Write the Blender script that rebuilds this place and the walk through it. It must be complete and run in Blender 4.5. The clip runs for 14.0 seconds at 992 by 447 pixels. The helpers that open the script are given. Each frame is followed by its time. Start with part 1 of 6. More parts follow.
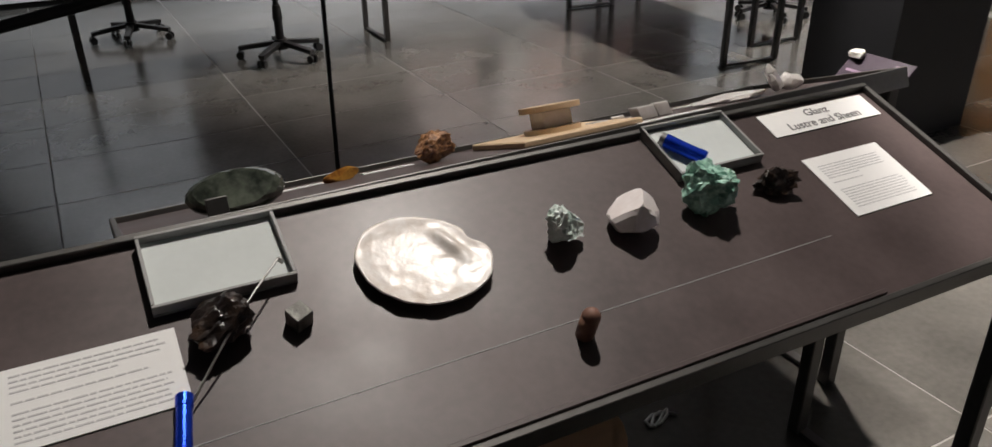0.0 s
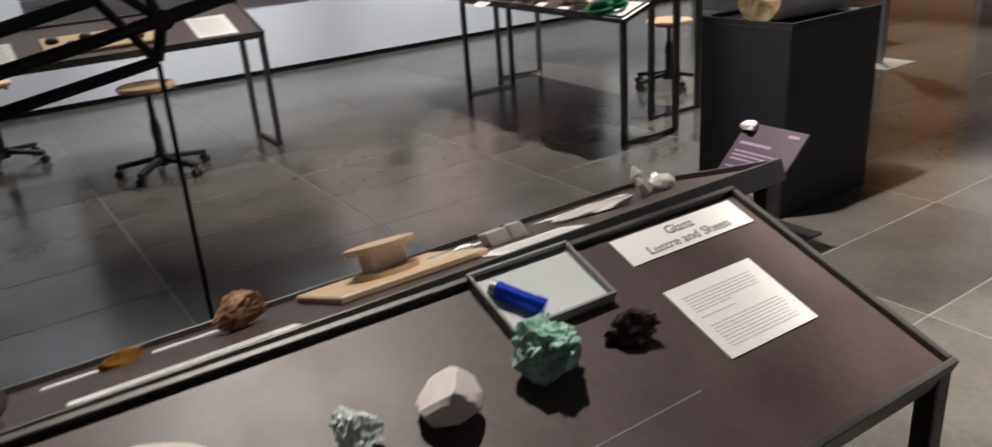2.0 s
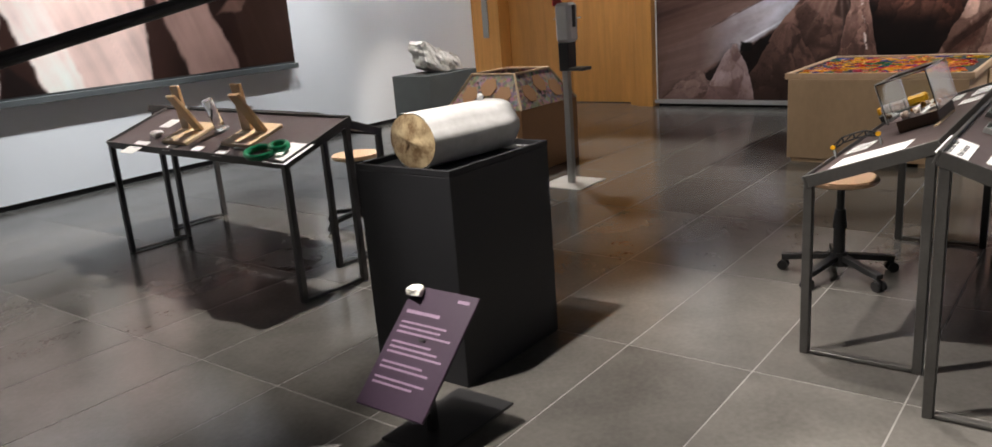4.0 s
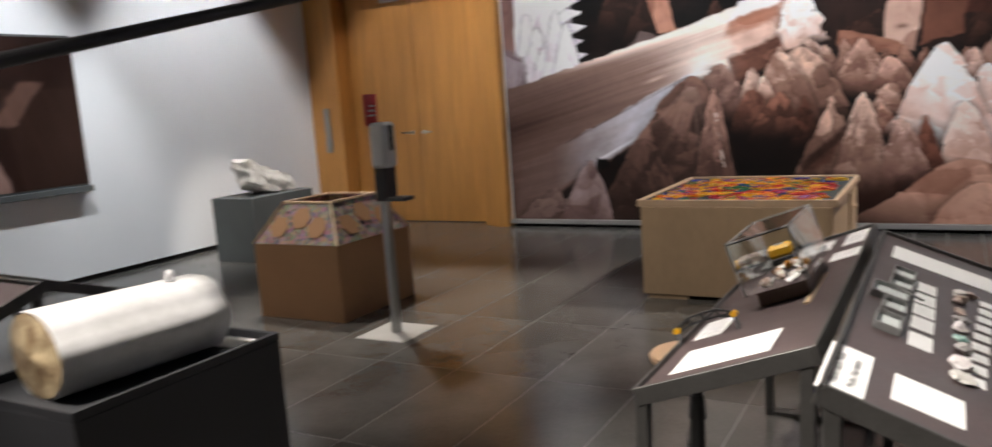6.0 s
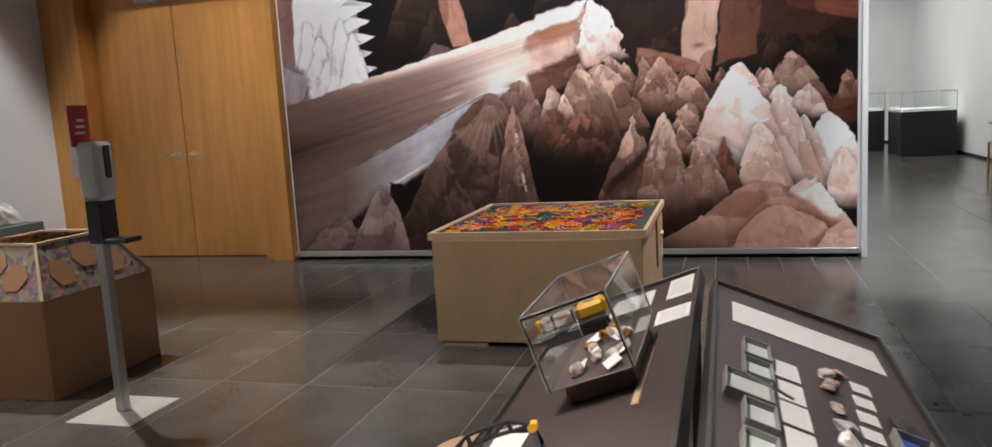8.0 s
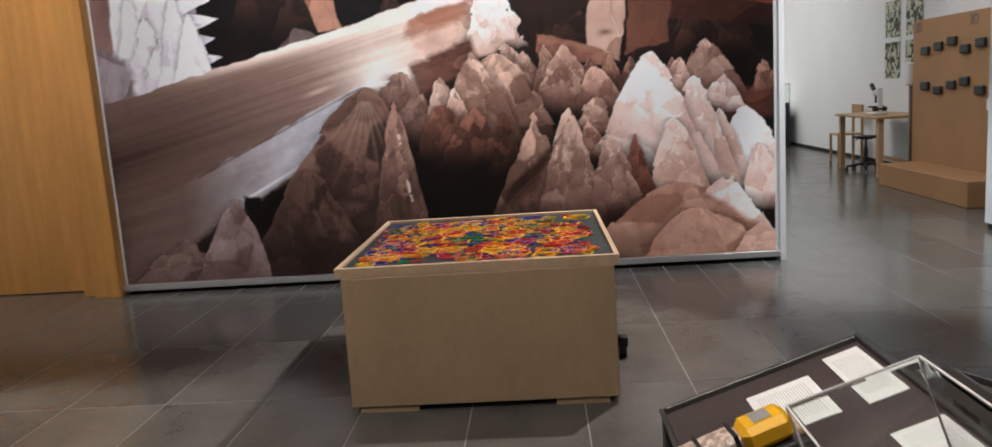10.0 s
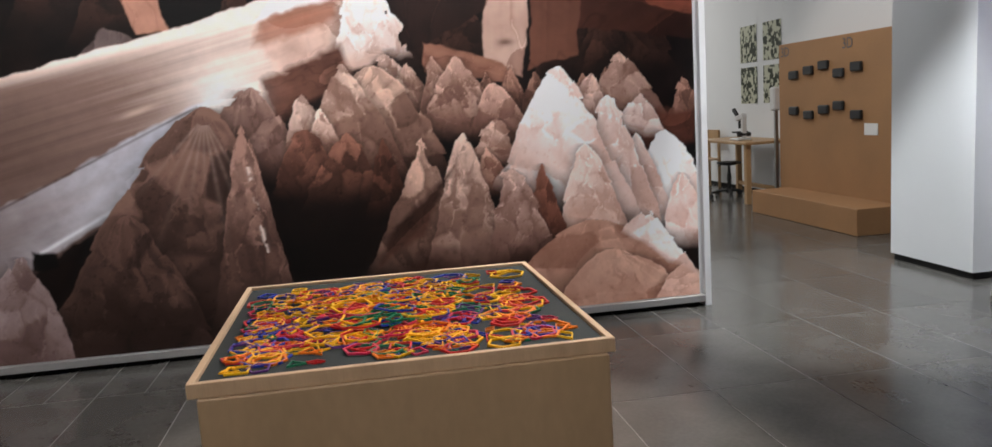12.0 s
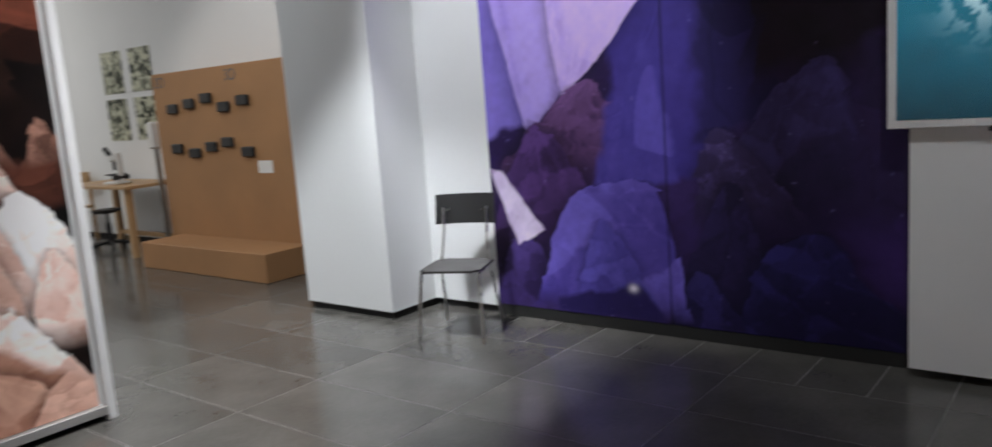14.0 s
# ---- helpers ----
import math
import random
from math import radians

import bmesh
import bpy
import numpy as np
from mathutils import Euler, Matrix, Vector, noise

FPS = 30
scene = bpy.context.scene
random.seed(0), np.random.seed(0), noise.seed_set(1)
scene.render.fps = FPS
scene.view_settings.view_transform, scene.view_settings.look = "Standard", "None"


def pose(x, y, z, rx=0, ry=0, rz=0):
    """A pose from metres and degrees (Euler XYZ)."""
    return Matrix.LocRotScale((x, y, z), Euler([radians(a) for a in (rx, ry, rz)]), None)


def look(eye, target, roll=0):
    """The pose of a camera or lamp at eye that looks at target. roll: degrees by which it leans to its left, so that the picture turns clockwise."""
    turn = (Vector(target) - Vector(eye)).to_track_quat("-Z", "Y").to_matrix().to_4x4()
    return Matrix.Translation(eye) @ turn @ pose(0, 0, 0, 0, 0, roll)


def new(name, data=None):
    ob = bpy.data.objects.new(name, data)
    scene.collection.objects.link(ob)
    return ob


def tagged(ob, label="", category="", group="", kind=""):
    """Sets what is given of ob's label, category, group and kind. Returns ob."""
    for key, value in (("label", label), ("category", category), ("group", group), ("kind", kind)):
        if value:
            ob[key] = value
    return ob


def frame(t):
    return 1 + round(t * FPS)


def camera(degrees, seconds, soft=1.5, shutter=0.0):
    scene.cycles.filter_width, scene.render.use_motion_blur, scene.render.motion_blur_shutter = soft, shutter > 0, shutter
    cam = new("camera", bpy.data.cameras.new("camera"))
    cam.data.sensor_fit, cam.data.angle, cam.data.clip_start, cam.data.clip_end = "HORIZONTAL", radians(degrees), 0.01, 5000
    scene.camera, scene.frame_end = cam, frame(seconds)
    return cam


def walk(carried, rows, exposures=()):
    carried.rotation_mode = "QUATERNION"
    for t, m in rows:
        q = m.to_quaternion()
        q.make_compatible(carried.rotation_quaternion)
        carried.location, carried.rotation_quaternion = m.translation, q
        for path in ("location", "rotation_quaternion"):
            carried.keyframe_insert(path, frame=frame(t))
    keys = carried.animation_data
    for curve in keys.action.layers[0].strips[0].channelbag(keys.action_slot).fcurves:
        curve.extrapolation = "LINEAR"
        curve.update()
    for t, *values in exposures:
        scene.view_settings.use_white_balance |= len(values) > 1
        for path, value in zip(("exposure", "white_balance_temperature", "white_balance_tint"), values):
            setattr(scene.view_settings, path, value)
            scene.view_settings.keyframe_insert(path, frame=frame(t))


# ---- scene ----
cam = camera(62.9, 14.0, shutter=0.35)
PATH = [
    (0, (0.21, 0.351, 1.411), (1.059, 1.921, 0.507), -0.7),
    (0.5, (0.241, 0.36, 1.407), (1.107, 1.923, 0.507), -0.9),
    (1, (0.331, 0.377, 1.413), (1.194, 1.95, 0.53), -1.0),
    (1.5, (0.439, 0.396, 1.415), (1.3, 2.01, 0.607), -1.7),
    (2, (0.536, 0.492, 1.42), (1.549, 2.048, 0.677), -4.4),
    (2.5, (0.637, 0.607, 1.436), (1.9, 2.001, 0.757), -5.5),
    (3, (0.793, 0.656, 1.427), (2.204, 1.902, 0.75), -6.0),
    (3.5, (1.047, 0.662, 1.44), (2.526, 1.874, 0.855), -4.7),
    (3.7, (1.135, 0.682, 1.436), (2.633, 1.883, 0.876), -4.5),
    (5.8, (2.277, 0.886, 1.462), (3.929, 1.971, 1.155), -3.9),
    (6, (2.404, 0.92, 1.478), (4.124, 1.894, 1.174), -4.0),
    (6.5, (2.596, 0.929, 1.463), (4.473, 1.555, 1.168), -4.7),
    (7, (2.788, 0.88, 1.457), (4.678, 1.462, 1.157), -5.1),
    (7.2, (2.886, 0.898, 1.448), (4.777, 1.48, 1.157), -4.2),
    (9.5, (3.978, 1.707, 1.426), (5.914, 2.1, 1.111), -2.4),
    (9.6, (4.026, 1.752, 1.435), (5.972, 2.091, 1.121), -2.7),
    (9.9, (4.152, 1.861, 1.463), (6.121, 2.009, 1.142), -3.5),
    (10, (4.209, 1.872, 1.456), (6.181, 1.985, 1.139), -3.8),
    (10.5, (4.518, 1.983, 1.443), (6.496, 2.028, 1.153), -3.2),
    (11, (4.8, 2.107, 1.445), (6.78, 2.072, 1.163), -2.7),
    (11.5, (5.09, 2.237, 1.448), (7.056, 2.0, 1.171), -3.5),
    (12, (5.417, 2.285, 1.447), (7.372, 1.967, 1.167), -3.6),
    (12.5, (5.692, 2.286, 1.472), (7.645, 1.942, 1.211), -4.1),
    (13, (5.972, 2.28, 1.507), (7.833, 1.593, 1.25), -5.5),
    (13.3, (6.091, 2.124, 1.497), (7.788, 1.107, 1.208), -6.2),
    (13.5, (6.229, 2.109, 1.505), (7.772, 0.875, 1.197), -5.7),
    (13.7, (6.342, 2.01, 1.513), (7.755, 0.63, 1.197), -5.2),
    (14, (6.462, 1.871, 1.526), (7.69, 0.324, 1.211), -4.3),
]
walk(cam, [(t, look(eye, target, roll)) for t, eye, target, roll in PATH], exposures=((0.0, -0.1), (2.5, -0.1), (3.5, -0.02), (7.0, -0.02), (9.5, -0.06), (12.5, -0.06), (13.0, -0.2), (13.5, -0.18), (14.0, -0.04)))

# ---- world, lights ----
world = bpy.data.worlds.new("world")
scene.world = world
world.use_nodes = True
world.node_tree.nodes["Background"].inputs[0].default_value = (0.9, 0.95, 1.0, 1)
world.node_tree.nodes["Background"].inputs[1].default_value = 0.02


def spot(x, y, z, tx, ty, tz, watts, angle, colour=(1.0, 0.9, 0.78), radius=0.06, blend=0.5):
    d = bpy.data.lights.new("spot_lamp", "SPOT")
    d.energy, d.spot_size, d.spot_blend, d.color, d.shadow_soft_size = watts, radians(angle), blend, colour, radius
    ob = new("spot_lamp", d)
    ob.matrix_world = look((x, y, z), (tx, ty, tz))
    return ob


# Area lamps added only to lift the rooms; no fitting stands behind them.
def fill_lamp(x, y, z, sx, sy, watts, colour=(1.0, 0.95, 0.88)):
    d = bpy.data.lights.new("fill_area", "AREA")
    d.shape, d.size, d.size_y, d.energy, d.color = "RECTANGLE", sx, sy, watts, colour
    ob = new("fill_area", d)
    ob.matrix_world = pose(x, y, z)
    return ob


WARM, COOL = (1.0, 0.92, 0.85), (0.93, 0.97, 1.0)
spot(1.5, 2.3, 4.3, 1.0, 1.26, 0.85, 560, 41, WARM)         # first desk
spot(2.5, 3.1, 4.3, 3.75, 1.6, 0.0, 1500, 36, WARM)              # floor between the desks
spot(2.3, 2.3, 4.3, 2.65, 0.55, 0.0, 1500, 37, WARM)
spot(5.1, 2.3, 4.3, 5.0, 1.1, 0.8, 580, 48, WARM)            # second desk
spot(9.7, 0.2, 4.3, 8.4, 1.9, 0.5, 900, 40, WARM)              # box of shapes
spot(5.2, 2.9, 4.3, 7.9, 2.15, 0.45, 330, 22, WARM)
spot(5.3, 4.2, 4.3, 3.6, 5.05, 0.0, 1150, 54, WARM)             # desk with stands
spot(2.0, 6.6, 4.3, 1.6, 6.1, 0.5, 380, 44, WARM)              # desk with board
spot(3.0, 3.5, 4.3, 3.7, 2.8, 0.9, 225, 30, WARM)              # log plinth
spot(7.9, 5.9, 4.3, 6.95, 4.6, 0.5, 680, 46, WARM)             # picture box, dispenser
spot(5.9, 6.7, 4.3, 7.0, 4.95, 0.6, 320, 34, WARM)
spot(6.9, 5.7, 4.3, 8.75, 7.3, 0.7, 700, 27, WARM)              # white stone
for wx, w in ((1.0, 560), (3.6, 640), (6.0, 440), (8.6, 300)):  # left wall
    spot(wx, 6.3, 4.3, wx + 0.2, 8.2, 1.0, w * 1.1, 64, (0.93, 0.96, 1.0))
for my, w in ((0.8, 330), (2.7, 330), (4.5, 280)):              # crystal picture
    spot(8.2, my, 4.3, 10.64, my, 1.5, w * 0.94, 70, (0.98, 0.97, 0.98))
spot(9.0, 6.4, 4.3, 10.6, 6.6, 1.3, 170, 60, WARM)             # door
for px, w in ((8.0, 30), (9.5, 380)):                          # violet picture
    spot(px, -0.2, 4.3, px, -2.4, 1.75, w, 46, (0.92, 0.95, 1.0))
spot(9.7, -0.3, 4.3, 10.35, -1.15, 0.3, 720, 50, COOL)           # pillar and chair
spot(6.4, 0.2, 4.3, 6.6, -2.3, 1.0, 130, 42, COOL)             # panel below the screen
spot(12.8, 1.2, 4.3, 13.6, -2.9, 1.0, 210, 50, WARM)           # peep board
# unseen fill: far room, passage by the pillar, main room
fill_lamp(20.8, -0.3, 4.35, 7.0, 3.0, 250, (1.0, 0.98, 0.94))                # far room
fill_lamp(12.5, -1.0, 4.35, 1.5, 1.5, 45, COOL)
fill_lamp(5.0, 3.0, 4.35, 9.0, 6.0, 8, (1.0, 0.96, 0.92))

# ---- materials ----
def nodes_of(name):
    m = bpy.data.materials.new(name)
    m.use_nodes = True
    return m, m.node_tree, m.node_tree.nodes["Principled BSDF"]


def mat(name, colour, rough=0.6, metal=0.0, var=0.12, scale=6.0, fine=90.0, bump=0.1, stretch=(1, 1, 1), spec=0.5,
        random_tint=0.0, rough_var=0.08):
    """Paint, stone, wood or metal with a coarse and a fine variation, in object space."""
    m, t, b = nodes_of(name)
    n, l = t.nodes, t.links
    co = n.new("ShaderNodeTexCoord")
    mp = n.new("ShaderNodeMapping")
    mp.inputs["Scale"].default_value = stretch
    l.new(co.outputs["Object"], mp.inputs["Vector"])
    big, small = n.new("ShaderNodeTexNoise"), n.new("ShaderNodeTexNoise")
    big.inputs["Scale"].default_value, small.inputs["Scale"].default_value = scale, fine
    big.inputs["Detail"].default_value, small.inputs["Detail"].default_value = 5, 4
    for k in (big, small):
        l.new(mp.outputs[0], k.inputs["Vector"])
    mix = n.new("ShaderNodeMath")
    mix.operation = "MULTIPLY_ADD"
    l.new(small.outputs["Fac"], mix.inputs[0])
    mix.inputs[1].default_value = 0.45
    l.new(big.outputs["Fac"], mix.inputs[2])
    ramp = n.new("ShaderNodeMapRange")
    ramp.inputs["From Min"].default_value, ramp.inputs["From Max"].default_value = 0.45, 1.0
    ramp.inputs["To Min"].default_value, ramp.inputs["To Max"].default_value = 1 - var, 1 + var
    l.new(mix.outputs[0], ramp.inputs["Value"])
    hue = n.new("ShaderNodeHueSaturation")
    hue.inputs["Color"].default_value = (*colour, 1)
    value = ramp.outputs[0]
    if random_tint:
        info, rr, mul = n.new("ShaderNodeObjectInfo"), n.new("ShaderNodeMapRange"), n.new("ShaderNodeMath")
        rr.inputs["To Min"].default_value, rr.inputs["To Max"].default_value = 1 - random_tint, 1 + random_tint
        l.new(info.outputs["Random"], rr.inputs["Value"])
        mul.operation = "MULTIPLY"
        l.new(rr.outputs[0], mul.inputs[0])
        l.new(value, mul.inputs[1])
        value = mul.outputs[0]
    l.new(value, hue.inputs["Value"])
    l.new(hue.outputs[0], b.inputs["Base Color"])
    rv = n.new("ShaderNodeMapRange")
    rv.inputs["To Min"].default_value, rv.inputs["To Max"].default_value = max(0.02, rough - rough_var), min(1, rough + rough_var)
    l.new(big.outputs["Fac"], rv.inputs["Value"])
    l.new(rv.outputs[0], b.inputs["Roughness"])
    b.inputs["Metallic"].default_value, b.inputs["Specular IOR Level"].default_value = metal, spec
    if bump:
        bp = n.new("ShaderNodeBump")
        bp.inputs["Strength"].default_value, bp.inputs["Distance"].default_value = bump, 0.01
        l.new(mix.outputs[0], bp.inputs["Height"])
        l.new(bp.outputs[0], b.inputs["Normal"])
    return m


def clear(name, tint=(0.97, 0.99, 0.98), rough=0.02, ior=1.3):
    m, t, b = nodes_of(name)
    b.inputs["Base Color"].default_value, b.inputs["Roughness"].default_value = (*tint, 1), rough
    b.inputs["Transmission Weight"].default_value, b.inputs["IOR"].default_value = 1.0, ior
    return m


def print_mat(name, rough=0.5):
    """A photographic print: the ink is the mesh's own colour layer, with a fine paper grain."""
    m, t, b = nodes_of(name)
    n, l = t.nodes, t.links
    at = n.new("ShaderNodeVertexColor")
    at.layer_name = "ink"
    l.new(at.outputs["Color"], b.inputs["Base Color"])
    b.inputs["Roughness"].default_value, b.inputs["Specular IOR Level"].default_value = rough, 0.25
    return m


def glow(name, layer, strength):
    m, t, b = nodes_of(name)
    at = t.nodes.new("ShaderNodeVertexColor")
    at.layer_name = layer
    b.inputs["Base Color"].default_value = (0.01, 0.01, 0.01, 1)
    t.links.new(at.outputs["Color"], b.inputs["Emission Color"])
    b.inputs["Emission Strength"].default_value = strength
    b.inputs["Roughness"].default_value = 0.2
    return m


M_TILE = mat("stone_tile", (0.098, 0.093, 0.085), 0.19, spec=0.55, var=0.28, scale=3.0, fine=45, bump=0.04, random_tint=0.16, rough_var=0.08)
M_JOINT = mat("tile_joint", (0.21, 0.2, 0.19), 0.8, var=0.15)
M_WALL = mat("white_wall_paint", (0.78, 0.79, 0.8), 0.75, var=0.03, scale=1.2, fine=140, bump=0.04)
M_CEIL = mat("dark_ceiling", (0.12, 0.12, 0.12), 0.9)
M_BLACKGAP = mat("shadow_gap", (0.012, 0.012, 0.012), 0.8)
M_FRAMEWHITE = mat("white_frame", (0.75, 0.75, 0.75), 0.5, var=0.04)
M_GREYRAIL = mat("grey_metal_rail", (0.36, 0.35, 0.34), 0.4, 0.3, var=0.06)
M_DOORWOOD = mat("beech_veneer", (0.54, 0.255, 0.066), 0.42, var=0.18, scale=2.5, fine=26, bump=0.03, stretch=(6, 6, 0.5))
M_STEEL = mat("blackened_steel", (0.085, 0.082, 0.078), 0.45, 0.55, var=0.2, scale=8, bump=0.03)
M_DESK = mat("dark_brown_desk_panel", (0.07, 0.05, 0.049), 0.46, var=0.34, scale=5, fine=70, bump=0.03, rough_var=0.16)
M_PAPER = mat("white_paper", (0.8, 0.8, 0.79), 0.7, var=0.03, bump=0.0)
M_INK = mat("grey_ink", (0.52, 0.52, 0.53), 0.8, bump=0)
M_INKDARK = mat("dark_ink", (0.13, 0.13, 0.135), 0.8, bump=0)
M_BLACKPL = mat("black_plastic", (0.015, 0.015, 0.016), 0.45, bump=0.05)
M_PLINTH = mat("black_painted_board", (0.012, 0.0125, 0.015), 0.6, var=0.2, bump=0.03)
M_GREYPL = mat("grey_painted_board", (0.09, 0.1, 0.1), 0.65, var=0.1)
M_KRAFT = mat("brown_fibreboard", (0.43, 0.30, 0.18), 0.5, var=0.13, scale=1.6, fine=30, bump=0.03, stretch=(1, 1, 0.5))
M_CARD = mat("raw_hardboard", (0.36, 0.19, 0.085), 0.7, var=0.12, scale=2.0, fine=60, bump=0.03)
M_PLY = mat("pale_plywood", (0.62, 0.46, 0.29), 0.5, var=0.12, scale=3, fine=40, stretch=(1, 7, 1))
M_RIM = mat("tray_rim_wood", (0.52, 0.37, 0.24), 0.5, var=0.12, scale=3, fine=40, stretch=(1, 7, 1))
M_WOODSEAT = mat("beech_seat", (0.62, 0.42, 0.26), 0.4, var=0.1, scale=4, fine=40, stretch=(1, 8, 1))
M_CHROME = mat("satin_chrome", (0.62, 0.62, 0.6), 0.28, 1.0, var=0.06, bump=0)
M_GALV = mat("brushed_steel", (0.42, 0.42, 0.41), 0.35, 1.0, var=0.1, bump=0.02, stretch=(1, 1, 0.2))
M_WHITEPL = mat("white_plastic", (0.7, 0.7, 0.69), 0.35, var=0.03, bump=0)
M_RED = mat("red_sign", (0.5, 0.02, 0.03), 0.5, var=0.05, bump=0)
M_PURPLE = mat("purple_board", (0.022, 0.007, 0.024), 0.5, var=0.08, bump=0)
M_GREENTRAY = mat("slate_green_felt", (0.014, 0.021, 0.023), 0.85, var=0.15)
M_TRAY = mat("grey_card_tray", (0.27, 0.27, 0.265), 0.55, var=0.06)
M_TRAYIN = mat("pale_grey_foam", (0.56, 0.6, 0.59), 0.8, var=0.05, bump=0.02)
M_BLUE = mat("blue_anodised", (0.01, 0.06, 0.7), 0.25, 0.75, var=0.05, bump=0)
M_WIRE = mat("steel_wire", (0.5, 0.5, 0.48), 0.3, 1.0)
M_GLASS = clear("acrylic_sheet", ior=1.2)
M_YELLOW = mat("yellow_plastic", (0.8, 0.42, 0.01), 0.4, var=0.06, bump=0)
M_TUBE = mat("black_tube", (0.012, 0.012, 0.013), 0.5, bump=0.02)
M_PRINT = print_mat("matt_print")
M_SCREEN = glow("lit_screen", "ink", 0.9)
M_LIGHTWOOD = mat("oak_table", (0.45, 0.28, 0.14), 0.45, var=0.15, stretch=(6, 1, 1))


def stone(name, c1, c2, rough=0.5, scale=14, bump=0.5, spec=0.5, sharp=0.08, metal=0.0, trans=0.0):
    m, t, b = nodes_of(name)
    n, l = t.nodes, t.links
    co, vo, no = n.new("ShaderNodeTexCoord"), n.new("ShaderNodeTexNoise"), n.new("ShaderNodeTexNoise")
    vo.inputs["Scale"].default_value, no.inputs["Scale"].default_value = scale, scale * 5
    vo.inputs["Detail"].default_value = no.inputs["Detail"].default_value = 6
    l.new(co.outputs["Object"], vo.inputs["Vector"])
    l.new(co.outputs["Object"], no.inputs["Vector"])
    r = n.new("ShaderNodeValToRGB")
    r.color_ramp.elements[0].position, r.color_ramp.elements[1].position = 0.5 - sharp, 0.5 + sharp
    r.color_ramp.elements[0].color, r.color_ramp.elements[1].color = (*c1, 1), (*c2, 1)
    ad = n.new("ShaderNodeMath")
    ad.operation = "MULTIPLY_ADD"
    ad.inputs[1].default_value = 0.35
    sb = n.new("ShaderNodeMath")
    sb.operation, sb.inputs[1].default_value = "SUBTRACT", 0.17
    l.new(no.outputs["Fac"], ad.inputs[0])
    l.new(vo.outputs["Fac"], ad.inputs[2])
    l.new(ad.outputs[0], sb.inputs[0])
    l.new(sb.outputs[0], r.inputs["Fac"])
    l.new(r.outputs["Color"], b.inputs["Base Color"])
    bp = n.new("ShaderNodeBump")
    bp.inputs["Strength"].default_value, bp.inputs["Distance"].default_value = bump, 0.004
    l.new(ad.outputs[0], bp.inputs["Height"])
    l.new(bp.outputs[0], b.inputs["Normal"])
    b.inputs["Roughness"].default_value, b.inputs["Specular IOR Level"].default_value, b.inputs["Metallic"].default_value = rough, spec, metal
    b.inputs["Transmission Weight"].default_value = trans
    return m


# ---- mesh helpers ----
def box(bm, a, b, m=None, bevel=0.0):
    """A box between two corners, placed by m, with chamfered edges where bevel is given."""
    mid = [(p + q) / 2 for p, q in zip(a, b)]
    size = [max(abs(q - p), 1e-4) for p, q in zip(a, b)]
    mm = (m or Matrix()) @ Matrix.Translation(mid) @ Matrix.Diagonal((*size, 1))
    v = bmesh.ops.create_cube(bm, size=1, matrix=mm)["verts"]
    if bevel:
        e = list({k for w in v for k in w.link_edges})
        bmesh.ops.bevel(bm, geom=e, offset=bevel, segments=1, affect="EDGES")
    return bm


def rod(bm, p, q, r, r2=None, n=10, m=None):
    """A round bar from p to q."""
    p, q = Vector(p), Vector(q)
    if m:
        p, q = m @ p, m @ q
    d = q - p
    mm = Matrix.Translation((p + q) / 2) @ d.to_track_quat("Z", "Y").to_matrix().to_4x4()
    bmesh.ops.create_cone(bm, cap_ends=True, segments=n, radius1=r, radius2=r if r2 is None else r2, depth=d.length, matrix=mm)
    return bm


def rail(bm, p, q, w, h, m=None):
    """A square bar from p to q, of width w and height h."""
    p, q = Vector(p), Vector(q)
    d = q - p
    mm = (m or Matrix()) @ Matrix.Translation((p + q) / 2) @ d.to_track_quat("Y", "Z").to_matrix().to_4x4() @ Matrix.Diagonal((w, d.length, h, 1))
    v = bmesh.ops.create_cube(bm, size=1, matrix=mm)["verts"]
    e = list({k for x in v for k in x.link_edges})
    bmesh.ops.bevel(bm, geom=e, offset=min(w, h) * 0.08, segments=1, affect="EDGES")
    return bm


def mesh_of(name, bm, material, smooth=False):
    bmesh.ops.recalc_face_normals(bm, faces=bm.faces)
    me = bpy.data.meshes.new(name)
    bm.to_mesh(me)
    bm.free()
    me.materials.append(material)
    if smooth:
        me.shade_smooth()
    return me


def thing(name, label, category, m=None, group="", kind=""):
    ob = new(name)
    ob.empty_display_size = 0.05
    if m is not None:
        ob.matrix_world = m
    return tagged(ob, label, category, group, kind)


def part(name, bm, material, parent, label="", smooth=False):
    ob = new(name, mesh_of(name, bm, material, smooth))
    ob.parent = parent
    return tagged(ob, label)


def solo(name, bm, material, label, category, m=None, group="", kind="", smooth=False):
    ob = new(name, mesh_of(name, bm, material, smooth))
    if m is not None:
        ob.matrix_world = m
    return tagged(ob, label, category, group, kind)


def NB():
    return bmesh.new()


def structure(name, bm, material, label, category="wall"):
    return solo(name, bm, material, label, category, kind="structure")


def letters(text, size, parent, m, material, name="lettering", align="CENTER"):
    """Raised lettering in the built-in font, as a mesh."""
    c = bpy.data.curves.new(name, "FONT")
    c.body, c.size, c.extrude, c.align_x, c.align_y = text, size, 0.0004, align, "CENTER"
    tmp = bpy.data.objects.new("tmp", c)
    scene.collection.objects.link(tmp)
    me = bpy.data.meshes.new_from_object(tmp.evaluated_get(bpy.context.evaluated_depsgraph_get()))
    bpy.data.objects.remove(tmp)
    me.name = name
    me.materials.clear()
    me.materials.append(material)
    ob = new(name, me)
    ob.parent, ob.matrix_local = parent, m
    return ob


# ---- the printed pictures: painted on a fine grid ----
def lin(c):
    return np.array([((x / 255) / 12.92 if x < 11 else ((x / 255 + 0.055) / 1.055) ** 2.4) for x in c])


